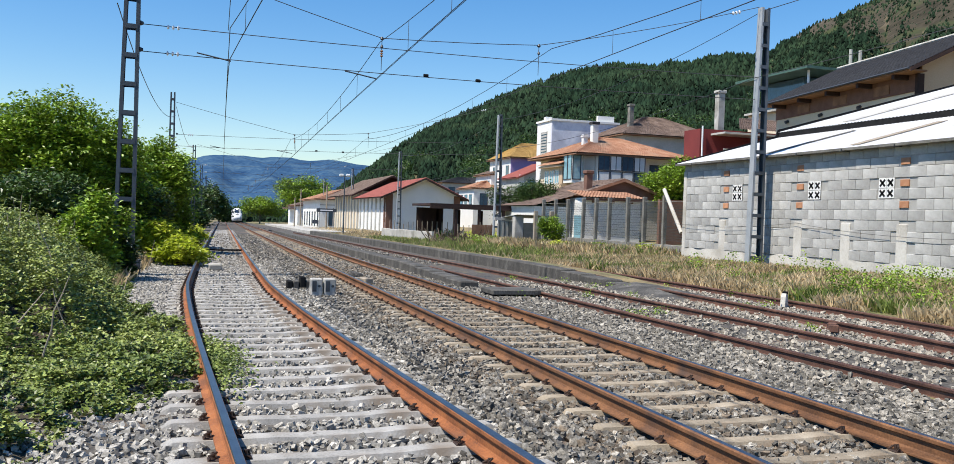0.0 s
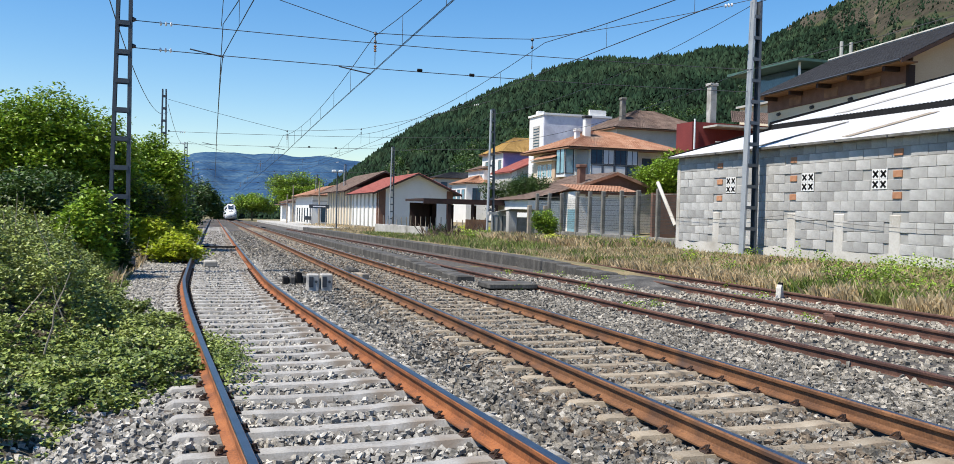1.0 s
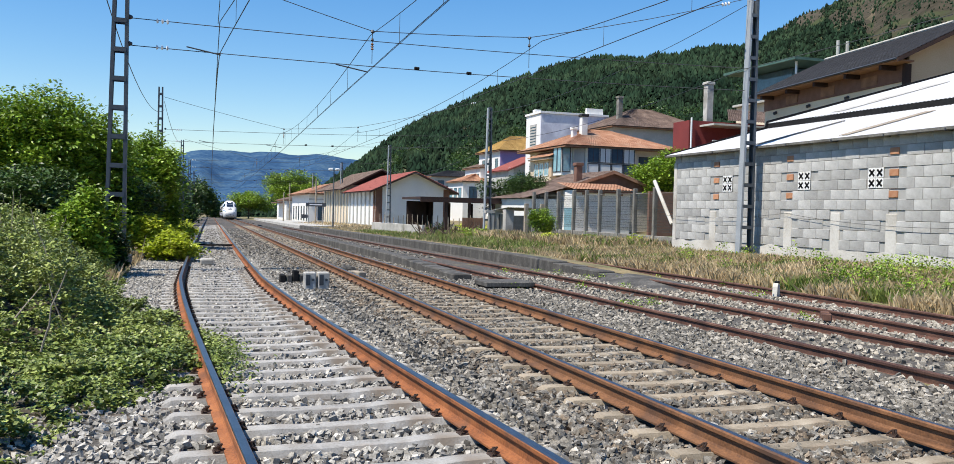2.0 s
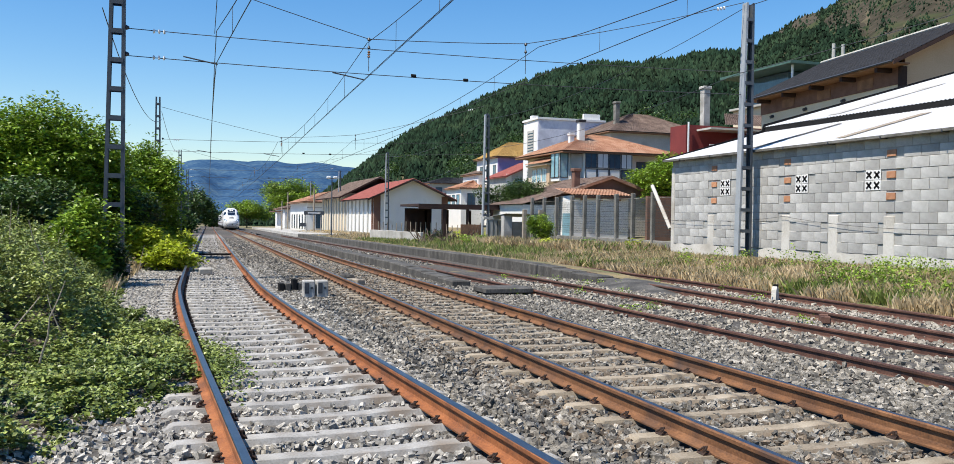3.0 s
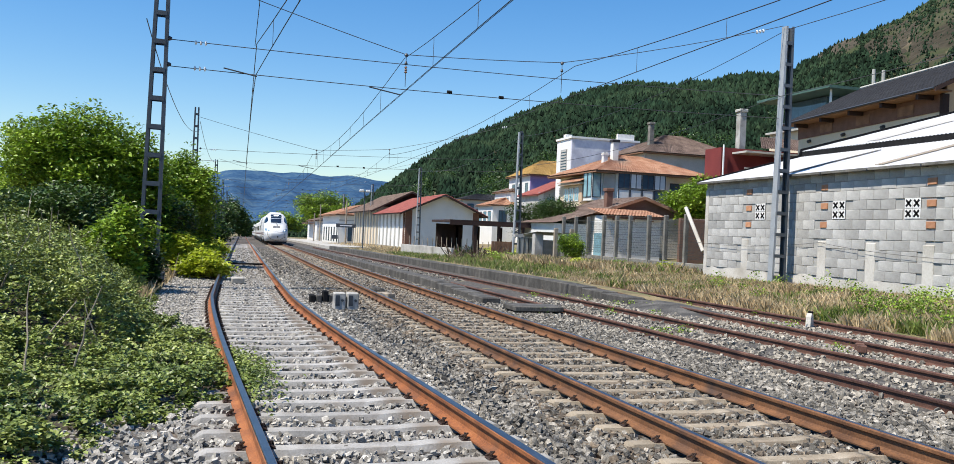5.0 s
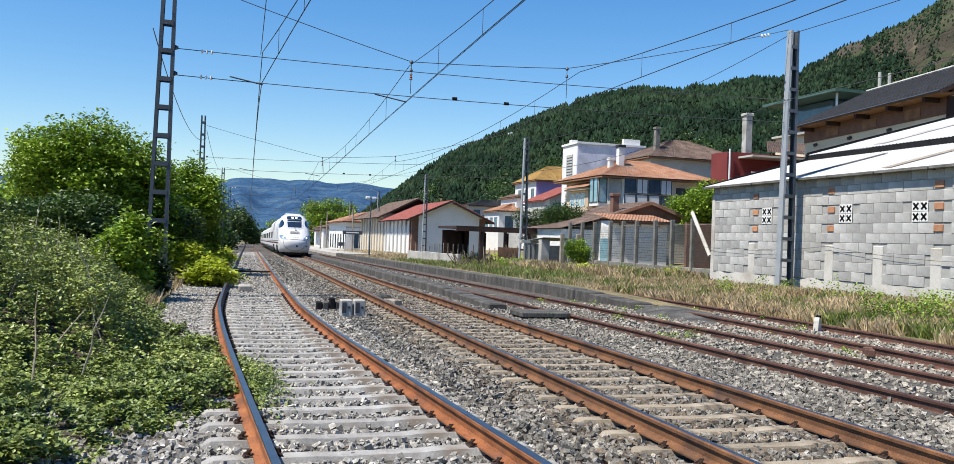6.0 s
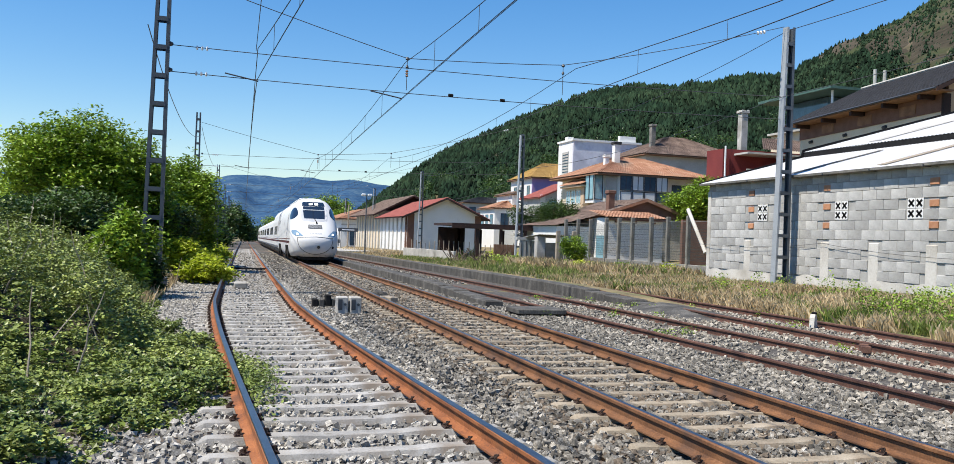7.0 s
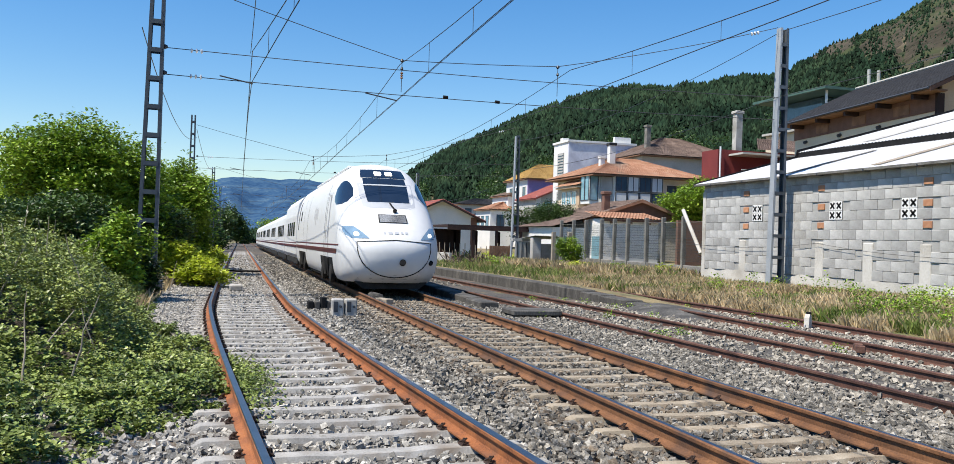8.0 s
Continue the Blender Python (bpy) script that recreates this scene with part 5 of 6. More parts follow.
def power_car(train, body_len=20.0):
    g = Geo()
    rows = []
    for z in np.linspace(.28, 3.98, 46):
        w, s0, d = lev(z, HW), lev(z, S0), lev(z, DEEP)
        r = [(-w, body_len, z), (-w, s0 + d + 3, z)]
        for i in range(-26, 27):
            th = math.pi / 2 * i / 26
            c, sn = abs(math.cos(th)) ** (2 / NX), abs(math.sin(th)) ** (2 / NX)
            r.append((math.copysign(w * sn, th), s0 + d * (1 - c), z))
        r += [(w, s0 + d + 3, z), (w, body_len, z)]
        rows.append(r)
    g.grid(rows)
    g.face(*[(p[0], p[1], p[2]) for p in rows[-1]])
    g.face(*([r[0] for r in rows] + [r[-1] for r in rows][::-1]))
    car = part("power_car", g, TRAINW, train, "streamlined white power car", smooth=True)
    ws = part("windscreen", front_patch([(2.6, -.62, .62), (2.85, -.65, .65), (3.1, -.66, .66), (3.38, -.65, .65)]), TGLASS, car, "dark tinted windscreen", True)
    part("screen_surround", front_patch([(2.42, -.6, .6), (2.47, -.78, .78), (2.8, -.83, .83), (3.2, -.83, .83), (3.73, -.74, .74)], .006), TRAING, car, "", True)
    part("lamp_band", front_patch([(3.4, -.7, .7), (3.55, -.68, .68), (3.68, -.64, .64)], .016), TGLASS, car, "dark band with upper lamps", True)
    for x in (-.17, .17):
        part("upper_lamp", front_patch([(3.47, x - .1, x + .1), (3.53, x - .12, x + .12), (3.6, x - .1, x + .1)], .03, 3), LAMPG, car, "lit round upper lamp")
    part("wiper", Geo().tube([nose(.12, 2.34, .05), nose(0, 2.56, .05)], .022, 5), BLACK, car)
    part("wiper_hub", Geo().tube([nose(.1, 2.32, .0), nose(.1, 2.32, .08)], .06, 8), BLACK, car)
    part("screen_bar", front_patch([(3.13, -.68, .68), (3.17, -.68, .68)], .022), TRAING, car)
    part("number_board", front_patch([(1.98, -.42, .42), (2.22, -.4, .4)], .02), UNDER, car, "dark grille board on the nose")
    g = Geo()
    for i in range(7):
        z = 2.0 + i * .03
        g.grid([[nose(-.38 + .76 * q / 6, z + e, .028) for q in range(7)] for e in (0, .012)])
    part("grille_bars", g, TRAING, car)
    g = Geo()
    for a, b in ((-.32, -.28), (-.2, -.08), (-.02, .1), (.16, .22), (.28, .36)):
        g.grid([[nose(q, z, .014) for q in (a, b)] for z in (1.66, 1.72)])
    part("lettering", g, TRAING, car, "illegible small grey lettering")
    for sg in (-1, 1):
        def fx(a, b):
            return (a, b) if sg > 0 else (-b, -a)
        part("headlight", front_patch([(1.52, *fx(.72, 1.18)), (1.62, *fx(.82, 1.32)), (1.74, *fx(.95, 1.37)), (1.86, *fx(1.1, 1.36))], .014), LENS, car, "slanting blue-grey headlight", True)
        part("headlamp", front_patch([(1.58, *fx(1.0, 1.1)), (1.63, *fx(.98, 1.13)), (1.69, *fx(1.01, 1.11))], .026, 3), LAMPG, car, "lit white headlamp")
        part("cab_window", side_patch([(2.55, 2.3, 2.8), (2.62, 2.1, 3.1), (2.8, 2.15, 3.35), (3.05, 2.5, 3.4), (3.22, 2.85, 3.35), (3.3, 3.1, 3.25)], sg, .022, 10), TGLASS, car, "dark pointed cab side window", True)
        part("upper_stripe", side_patch([(1.30, 1.5, 19.9), (1.34, 1.4, 19.9)], sg, .008, 40), STRIPE, car)
        part("lower_stripe", side_patch([(1.06, 1.9, 19.9), (1.2, 1.7, 19.9)], sg, .008, 40), STRIPE, car, "burgundy stripe")
        for s in (4.35, 5.15, 5.6, 13.2):
            part("door_seam", side_patch([(z, s, s + .05) for z in np.linspace(.95, 3.3 if s > 5.2 else 3.0, 10)], sg, .007, 1), UNDER, car)
        part("hand_rail", Geo().tube([side(4.25, 1.5, sg, .05), side(4.25, 2.9, sg, .05)], .018, 5), TRAING, car)
        for s, z0, z1, w in ((15.4, 1.3, 3.2, .04), (17.0, 2.3, 2.75, .5), (18.6, 1.9, 3.2, .35)):
            part("side_grille", side_patch([(z, s, s + w) for z in np.linspace(z0, z1, 7)], sg, .008, 2), UNDER, car)
        for i, (a, b) in enumerate(((8.6, 8.65), (8.95, 9.0), (9.3, 9.36), (9.65, 9.7), (10.0, 10.05))):
            part("logo_bar", side_patch([(z, a, b) for z in np.linspace(2.2 - (.2 if i == 2 else 0), 2.62 + (.15 if i == 3 else 0), 5)], sg, .009, 1), LOGO, car)
    # coupler hatch outline and coupler parts
    g = Geo()
    loop = [nose(-1.05 + 2.1 * i / 14, 1.42 + .07 * (1 - abs(i - 7) / 7), .008) for i in range(15)]
    arc = [nose(1.05 * math.cos(q * math.pi / 18), 1.42 - .98 * math.sin(q * math.pi / 18) ** .8, .008) for q in range(0, 19)]
    g.tube(loop, .012, 4, False).tube(arc, .016, 4, False)
    part("hatch_seam", g, UNDER, car, "dark seam of the coupler hatch")
    part("coupler_eye", Geo().tube([nose(.18, .86, .0), nose(.18, .86, .07)], .09, 10), BLACK, car)
    part("coupler_eye", Geo().tube([nose(1.05, .86, .0), nose(1.05, .86, .06)], .07, 10), BLACK, car)
    part("bumper_skirt", front_patch([(.3, -1.2, 1.2), (.4, -1.3, 1.3), (.52, -1.34, 1.34)], .004), TRAING, car, "", True)
    part("snow_plough", Geo().prism([(-1.05, .3), (1.05, .3), (.8, .1), (-.8, .1)], .75, 1.1), UNDER, car)
    part("underframe", Geo().box(-1.15, 1.6, .2, 1.15, body_len, .3), UNDER, car)
    part("underframe_box", Geo().box(-1.25, 7.4, .15, 1.25, 13.5, .7, .05), UNDER, car)
    for y in (3.6, 6.2, 14.6, 17.2):
        wheelset(car, y)
    for y in (4.9, 15.9):
        for s in (-1.2, 1.2):
            part("bogie_frame", Geo().box(s - .1, y - 2.0, .38, s + .1, y + 2.0, .72, .05), UNDER, car)
            # body is closed here; a black skin stands for the shaded recess
            part("bogie_opening", side_patch([(z, y - 1.95, y + 1.95) for z in np.linspace(.29, .92, 7)], math.copysign(1, s), .008, 8), BLACK, car, "black patch as the shade of a bogie opening")
            for q in (-1.3, 1.3):
                part("axle_box", Geo().tube([(s * 1.1, y + q, .42), (s * 1.2, y + q, .42), (s * 1.22, y + q, .42)], [.3, .3, .2], 16), UNDER, car)
                part("damper", Geo().tube([(s * 1.17, y + q * .45, .32), (s * 1.23, y + q * .6, .9)], .045, 6), UNDER, car)
    for i in range(4):
        part("roof_pod", Geo().box(-.7, 6 + i * 3.2, 3.93, .7, 8.6 + i * 3.2, 4.02, .03), TRAINW, car)
    return car


COACH_P = [(-1.3, .45), (-1.44, .7), (-1.47, 1.2), (-1.45, 2.2), (-1.35, 2.8), (-1.1, 3.15), (-.6, 3.32), (0, 3.36), (.6, 3.32), (1.1, 3.15), (1.35, 2.8), (1.45, 2.2), (1.47, 1.2), (1.44, .7), (1.3, .45)]


def coach(train, y0, length, tall=0.0):
    prof = [(x, z + (tall if z > 1.5 else 0)) for x, z in COACH_P]
    c = part("coach", Geo().prism(prof, y0, y0 + length - .25), TRAINW, train, "low white passenger coach")
    part("gangway", Geo().box(-1.2, y0 + length - .25, .6, 1.2, y0 + length, 3.0), UNDER, c)
    n = max(1, int((length - 3) / 1.75))
    for s in (-1, 1):
        for i in range(n):
            y = y0 + 1.6 + i * 1.75
            g = Geo()
            g.face((s * 1.469, y, 1.62), (s * 1.469, y + 1.25, 1.62), (s * 1.455, y + 1.25, 2.35), (s * 1.455, y, 2.35))
            g.face((s * 1.44, y, 1.62), (s * 1.44, y + 1.25, 1.62), (s * 1.43, y + 1.25, 2.35), (s * 1.43, y, 2.35))
            part("window", g, TGLASS, c, "dark tinted coach window")
        for z0, z1 in ((1.26, 1.3), (1.06, 1.18)):
            part("stripe", Geo().box(s * 1.474 - .006, y0, z0, s * 1.474 + .006, y0 + length - .25, z1), STRIPE, c)
        part("skirt", Geo().box(s * 1.3 - .03, y0 + .6, .2, s * 1.3 + .03, y0 + length - .8, .5), UNDER, c)
    wheelset(c, y0 + length - .12, .38)
    return c


def make_train():
    t = thing("train", "white streamlined express train with burgundy stripes and lit lamps", "train")
    power_car(t)
    y = 20.3
    coach(t, y, 11.4, .45)
    y += 11.4
    for i in range(7):
        coach(t, y, 13.1)
        y += 13.1
    return t


TRAIN = make_train()


# ---------------------------------------------------------------- small things of the yard
def small_things():
    t = thing("signal_box", "pair of grey cabinet boxes between the tracks", "box")
    for i, x in enumerate((2.27, 2.56)):
        b = part("cabinet", Geo().box(x, 18.9, dip(18.9) - .22, x + .25, 19.2, dip(18.9) + .16, .02), CONC, t)
        part("front_plate", Geo().box(x + .03, 18.885, dip(18.9) - .12, x + .12, 18.897, dip(18.9) + .11), FRAME, b)
        part("bolt", Geo().tube([(x + .18, 18.88, dip(18.9)), (x + .18, 18.9, dip(18.9))], .03, 8), FRAME, b)
    p = thing("cable_blocks", "dark stacked blocks beside cabinet boxes", "blocks")
    for i in range(4):
        part("block", Geo().box(1.92 + i * .15, 20.6, dip(20) - .25, 2.05 + i * .15, 20.9, dip(20) - .02 + (.1 if i == 2 else 0), .015), KERB if i % 2 else BLACK, p)
    q = thing("hose", "bent dark cable loop in the ballast", "cable")
    part("loop", Geo().tube([(2.55, 20.5, dip(20) - .2), (2.60, 20.4, dip(20) - .02), (2.70, 20.3, dip(20) - .08), (2.80, 20.1, dip(20) - .2)], .025, 6), BLACK, q)
    s = thing("drain_slab", "flat dark concrete slab over a drain", "slab")
    part("slab", Geo().box(6.35, 18.6, dip(18) - .16, 7.55, 19.5, dip(18) - .04, .02), KERB, s)
    part("support", Geo().box(6.4, 18.75, dip(18) - .3, 7.5, 19.4, dip(18) - .163), BLACK, s)
    d = thing("rubble", "broken stone and timber rubble between rails", "rubble")
    part("timber", Geo().box(-.12, -.3, 0, .12, .3, .14, .02, pose(4.1, 22.6, dip(22) - .2, 0, 0, 20)), WOOD, d)
    part("stone", Geo().box(-.15, -.2, 0, .15, .2, .24, .06, pose(3.95, 23.2, dip(22) - .2, 10, 5, 40)), KERB, d)
    b = thing("track_block", "grey concrete block between the rails", "block")
    part("block", Geo().box(.2, 27.2, dip(27) - .2, .58, 27.9, dip(27) - .02, .03), CONC, b)
    # black tube laid where a thin shadow crosses the side track
    c = thing("cross_shadow_strip", "black strip across the side track, put there as a shadow", "cable")
    part("cable", Geo().tube([(-.6 + i * .35, 42.0, dip(42) - .13 + .01 * (i % 2)) for i in range(8)], .05, 6), BLACK, c)
    m = thing("point_marker", "white-painted point indicator stone with dark top", "marker")
    part("stone", Geo().prism([(-.17, -.2), (.17, -.2), (.1, .28), (-.05, .34), (-.12, .2)], -.1, .1), PLASTER, m, "white painted stone")
    part("cap", Geo().box(-.02, -.09, .31, .14, .09, .42, .02), BLACK, m)
    part("foot", Geo().box(-.22, -.16, -.26, .22, .16, -.2, .02), BLACK, m)
    m.matrix_basis = pose(12.5, 16.3, dip(16.6) - .07, 0, 0, 30) @ Matrix.Scale(.56, 4)
    w = thing("point_lever", "rusty point machine beside the siding", "point machine")
    for i, x in enumerate((0, .28, .5, .72)):
        part("lug", Geo().box(x, -.1, -.2, x + .17, .1, -.02 - .03 * (i % 2), .02), RUST_D, w)
    w.matrix_basis = pose(10.15, 11.9, dip(12) - .02, 0, 0, 55) @ Matrix.Scale(.7, 4)
    j = thing("junction_box", "small grey box beside a dark mast", "box")
    part("box", Geo().box(-1.95, 24.9, gz(-1.9, 25) - .02, -1.6, 25.2, gz(-1.9, 25) + .42, .02), MAST, j)


small_things()


# ---------------------------------------------------------------- plants
def clump_points(c, r, n, shell=.55):
    """Points in a lumpy crown around c."""
    c, r = np.array(c), np.array(r)
    d = RNG.normal(size=(n, 3))
    d /= np.linalg.norm(d, axis=1)[:, None]
    q = shell + (1 - shell) * RNG.random(n) ** .6
    lump = np.array([1 + .45 * noise.noise(Vector(x * 2.2 + c * .37)) + .34 * noise.noise(Vector(x * 5 + c)) for x in d])
    return c + d * r * (q * lump)[:, None]


def sprays(at, per, spread, flat=.45):
    """Leaves gathered in flattened sprays round each point."""
    k = len(at) * per
    off = RNG.normal(0, 1, (k, 3)) * spread
    off[:, 2] *= flat
    return np.repeat(at, per, 0) + off


def limb(g, p, q, r0, r1, seed):
    p, q = Vector(p), Vector(q)
    pts = [p.lerp(q, i / 5) + Vector((wob(i, seed, .9), wob(i, seed + 5, .9), 0)) * .25 * math.sin(math.pi * i / 5) * (q - p).length * .3 for i in range(6)]
    g.tube(pts, [r0 + (r1 - r0) * i / 5 for i in range(6)], 6, False)


def tree(label, x, y, crowns, leaves, leaf, m, name="tree", trunk=.2, zb=None):
    """Trunk, limbs to each crown lobe, and many small leaves."""
    z0 = gz(x, y) if zb is None else zb
    t = thing(name, label, "tree" if name == "tree" else "bush", group="trees and bushes")
    g = Geo()
    top = max(c[0][2] for c in crowns)
    limb(g, (x, y, z0 - .1), (x, y, z0 + (top - z0) * .7), trunk, trunk * .4, x)
    for i, (c, r) in enumerate(crowns):
        limb(g, (x, y, z0 + (c[2] - z0) * .35), c, trunk * .5, trunk * .12, i + x)
        for k in range(3):
            e = clump_points(c, r, 1, .8)[0]
            limb(g, c, e, trunk * .14, .01, i + k)
    part("trunk", g, BARK, t)
    tot = sum(r[0] * r[1] + r[0] * r[2] + r[1] * r[2] for _, r in crowns)
    pts = []
    for c, r in crowns:
        k = int(leaves * (r[0] * r[1] + r[0] * r[2] + r[1] * r[2]) / tot)
        pts.append(sprays(clump_points(c, r, max(1, int(k * .8 / 10)), .6), 10, leaf * 1.15))
        pts.append(clump_points(c, np.array(r) * .75, int(k * .2), .25))
    pts = np.concatenate(pts)
    pts = pts[pts[:, 2] > z0 - .1]
    k = len(pts)
    me = scatter("crown", LEAF_V, LEAF_F, pts, RNG.uniform(.7, 1.3, k) * leaf, turns(k, 1.0), m)
    part("crown", me, m, t)
    return t


def lobes(x, y, z, r, h, n, seed):
    """Crown lobes of uneven size spread round a centre."""
    rg = np.random.default_rng(seed)
    out = []
    for i in range(n):
        a = 2.4 * i + rg.uniform(-.4, .4)
        d = rg.uniform(.25, 1) ** .6 * r
        up = rg.uniform(-.75, .75) * (1.15 - .45 * d / r)
        k = rg.uniform(.26, .5)
        out.append(((x + d * math.cos(a), y + d * math.sin(a), z + up * h * .8), (r * k, r * k * rg.uniform(.8, 1.2), h * k * rg.uniform(.7, 1))))
    out.append(((x, y, z), (r * .75, r * .75, h * .6)))
    out.append(((x + .1 * r, y, z + .45 * h), (r * .45, r * .45, h * .42)))
    return out


# big trees on the bank
tree("leafy broad green tree behind a dark mast", -4.8, 31.5, lobes(-4.75, 31.5, 2.95, 2.05, 2.75, 24, 1), 60000, .135, LEAF_T)
tree("leafy green tree with arching branches", -2.0, 40, lobes(-1.9, 40, 2.3, 1.35, 2.9, 16, 2), 34000, .15, LEAF_T)
tree("low dense green tree on the railway bank", -9.0, 37, lobes(-8.4, 37, 1.5, 2.4, 1.9, 10, 3), 20000, .2, LEAF_T)
tree("slender green tree beside a far mast", -3.1, 46, lobes(-3.3, 46, 2.3, 1.7, 2.7, 12, 4), 18000, .19, LEAF_T)
tree("dark green tree in the line-side thicket", -4.8, 55, lobes(-4.8, 55, 2.4, 2.2, 2.8, 10, 5), 14000, .22, LEAF_D)
tree("dark shrubby tree under the bank", -5.2, 27.0, lobes(-5.0, 27.5, 1.2, 2.1, 1.6, 12, 6), 24000, .13, LEAF_D)
tree("dark shrub at the foot of a mast", -3.7, 31.0, lobes(-3.2, 33.0, 1.3, 1.5, 1.8, 10, 16), 20000, .14, LEAF_D)
tree("pale green elder shrub before a dark mast", -2.5, 22.6, lobes(-2.5, 22.6, .9, .68, 1.2, 8, 7), 7500, .12, LEAF_T, "bush", .06)
tree("small dark bush at a mast's foot", -2.0, 23.4, lobes(-2.0, 23.4, .35, .45, .7, 5, 17), 3500, .1, LEAF_D, "bush", .04)
tree("yellow-green knotweed bush beside the rail", -1.55, 31.2, lobes(-1.55, 31.2, .5, .75, .75, 7, 8), 7000, .14, LEAF_Y, "bush", .05)
tree("low yellow-green knotweed spreading to the rail", -.75, 29.6, lobes(-.75, 29.6, .1, .68, .5, 7, 18), 6000, .14, LEAF_Y, "bush", .04)
tree("yellow-green low bush along the rail", -1.0, 39.5, lobes(-1.0, 39.5, .2, .8, .5, 5, 9), 5000, .15, LEAF_Y, "bush", .05)
tree("low green bush beside the far rail", -.6, 52, lobes(-.6, 52, .1, .7, .5, 4, 19), 4000, .16, LEAF_Y, "bush", .05)
for i, (x, y, r, h) in enumerate(((-4.2, 68, 1.9, 2.7), (-5, 82, 2.8, 3.4), (-2.4, 105, 2.6, 2.6), (-3.0, 128, 3.4, 4.2), (1.0, 182, 3.6, 5.0), (-3, 165, 4.5, 5.5), (4.6, 262, 3.4, 4.2), (-11.5, 60, 4, 2.8), (-13, 46, 3, 2.0))):
    tree("dark green tree along the far track", x, y, lobes(x, y, h * .75 + dip(y), r, h, 6, 20 + i), 7000, .3 + y * .0012, LEAF_D if i > 1 else LEAF_T)
tree("round bright green tree behind the station", 22.5, 205, lobes(22.5, 205, 6.0, 5.8, 5.0, 20, 40), 22000, .42, LEAF_T, zb=-1.5)
tree("green trees beyond the platform", 14.5, 235, lobes(14.5, 235, 2.5, 5, 3.5, 7, 41), 9000, .45, LEAF_T, zb=-2)
tree("dark evergreen bush beside sheds", 25.9, 66.5, lobes(25.8, 66.5, 3.0, 2.5, 2.3, 20, 42), 24000, .17, LEAF_D, zb=.2)
tree("light green broadleaf tree before a house", 35.3, 60.0, lobes(35.3, 59.2, 4.6, 2.4, 2.6, 18, 43), 22000, .2, LEAF_T, zb=.5)
tree("small green shrub against the fence", 18.9, 45.4, lobes(18.9, 45.4, .95, .75, 1.0, 5, 44), 6000, .1, LEAF_T, "bush", .05)
for i, (x, y, r, h) in enumerate(((19.4, 35.6, 1.0, .5), (19.0, 39.5, 1.1, .45), (18.4, 43, .9, .4), (17.6, 52.5, 1.0, .5), (20.5, 61, 1.6, .8), (18.6, 66, 1.5, .7))):
    tree("low yellow-green weeds below the fence", x, y, lobes(x, y, gz(x, y) + .3, r, h, 5, 50 + i), 2600, .11, LEAF_Y if i % 2 == 0 else LEAF_T, "bush", .03)


def bramble_height(x, y):
    """Low carpet towards the rail, rising to a tall mound farther back."""
    e = float(np.interp(y, [3, 5, 6.4, 7.4, 8, 8.5, 9.1, 11.9, 13.3, 14.1, 14.8, 20, 30], [-2.4, -1.6, -.97, -.8, -.43, -.1, .1, 0, -.2, -.42, -1.1, -1.5, -2.0]))
    d = e + .22 * wob(x, y, .5, 6) - x
    if d <= 0:
        return -1
    back = min(1, max(0, (y - 9.8) / 2.2))
    side = min(1, max(0, (-1.15 - .25 * wob(x, y, .8, 2) - x) / .55))
    left = min(1, max(0, (-2.3 - x) / 1.6)) * min(1, max(0, (y - 5.5) / 4))
    cap = .24 + .9 * back * side * min(1, max(.6, (26 - y) / 10)) + .3 * left
    return min(cap, d * .7) * (1 + .45 * wob(x, y, .8) + .55 * wob(x, y, .3, 4))


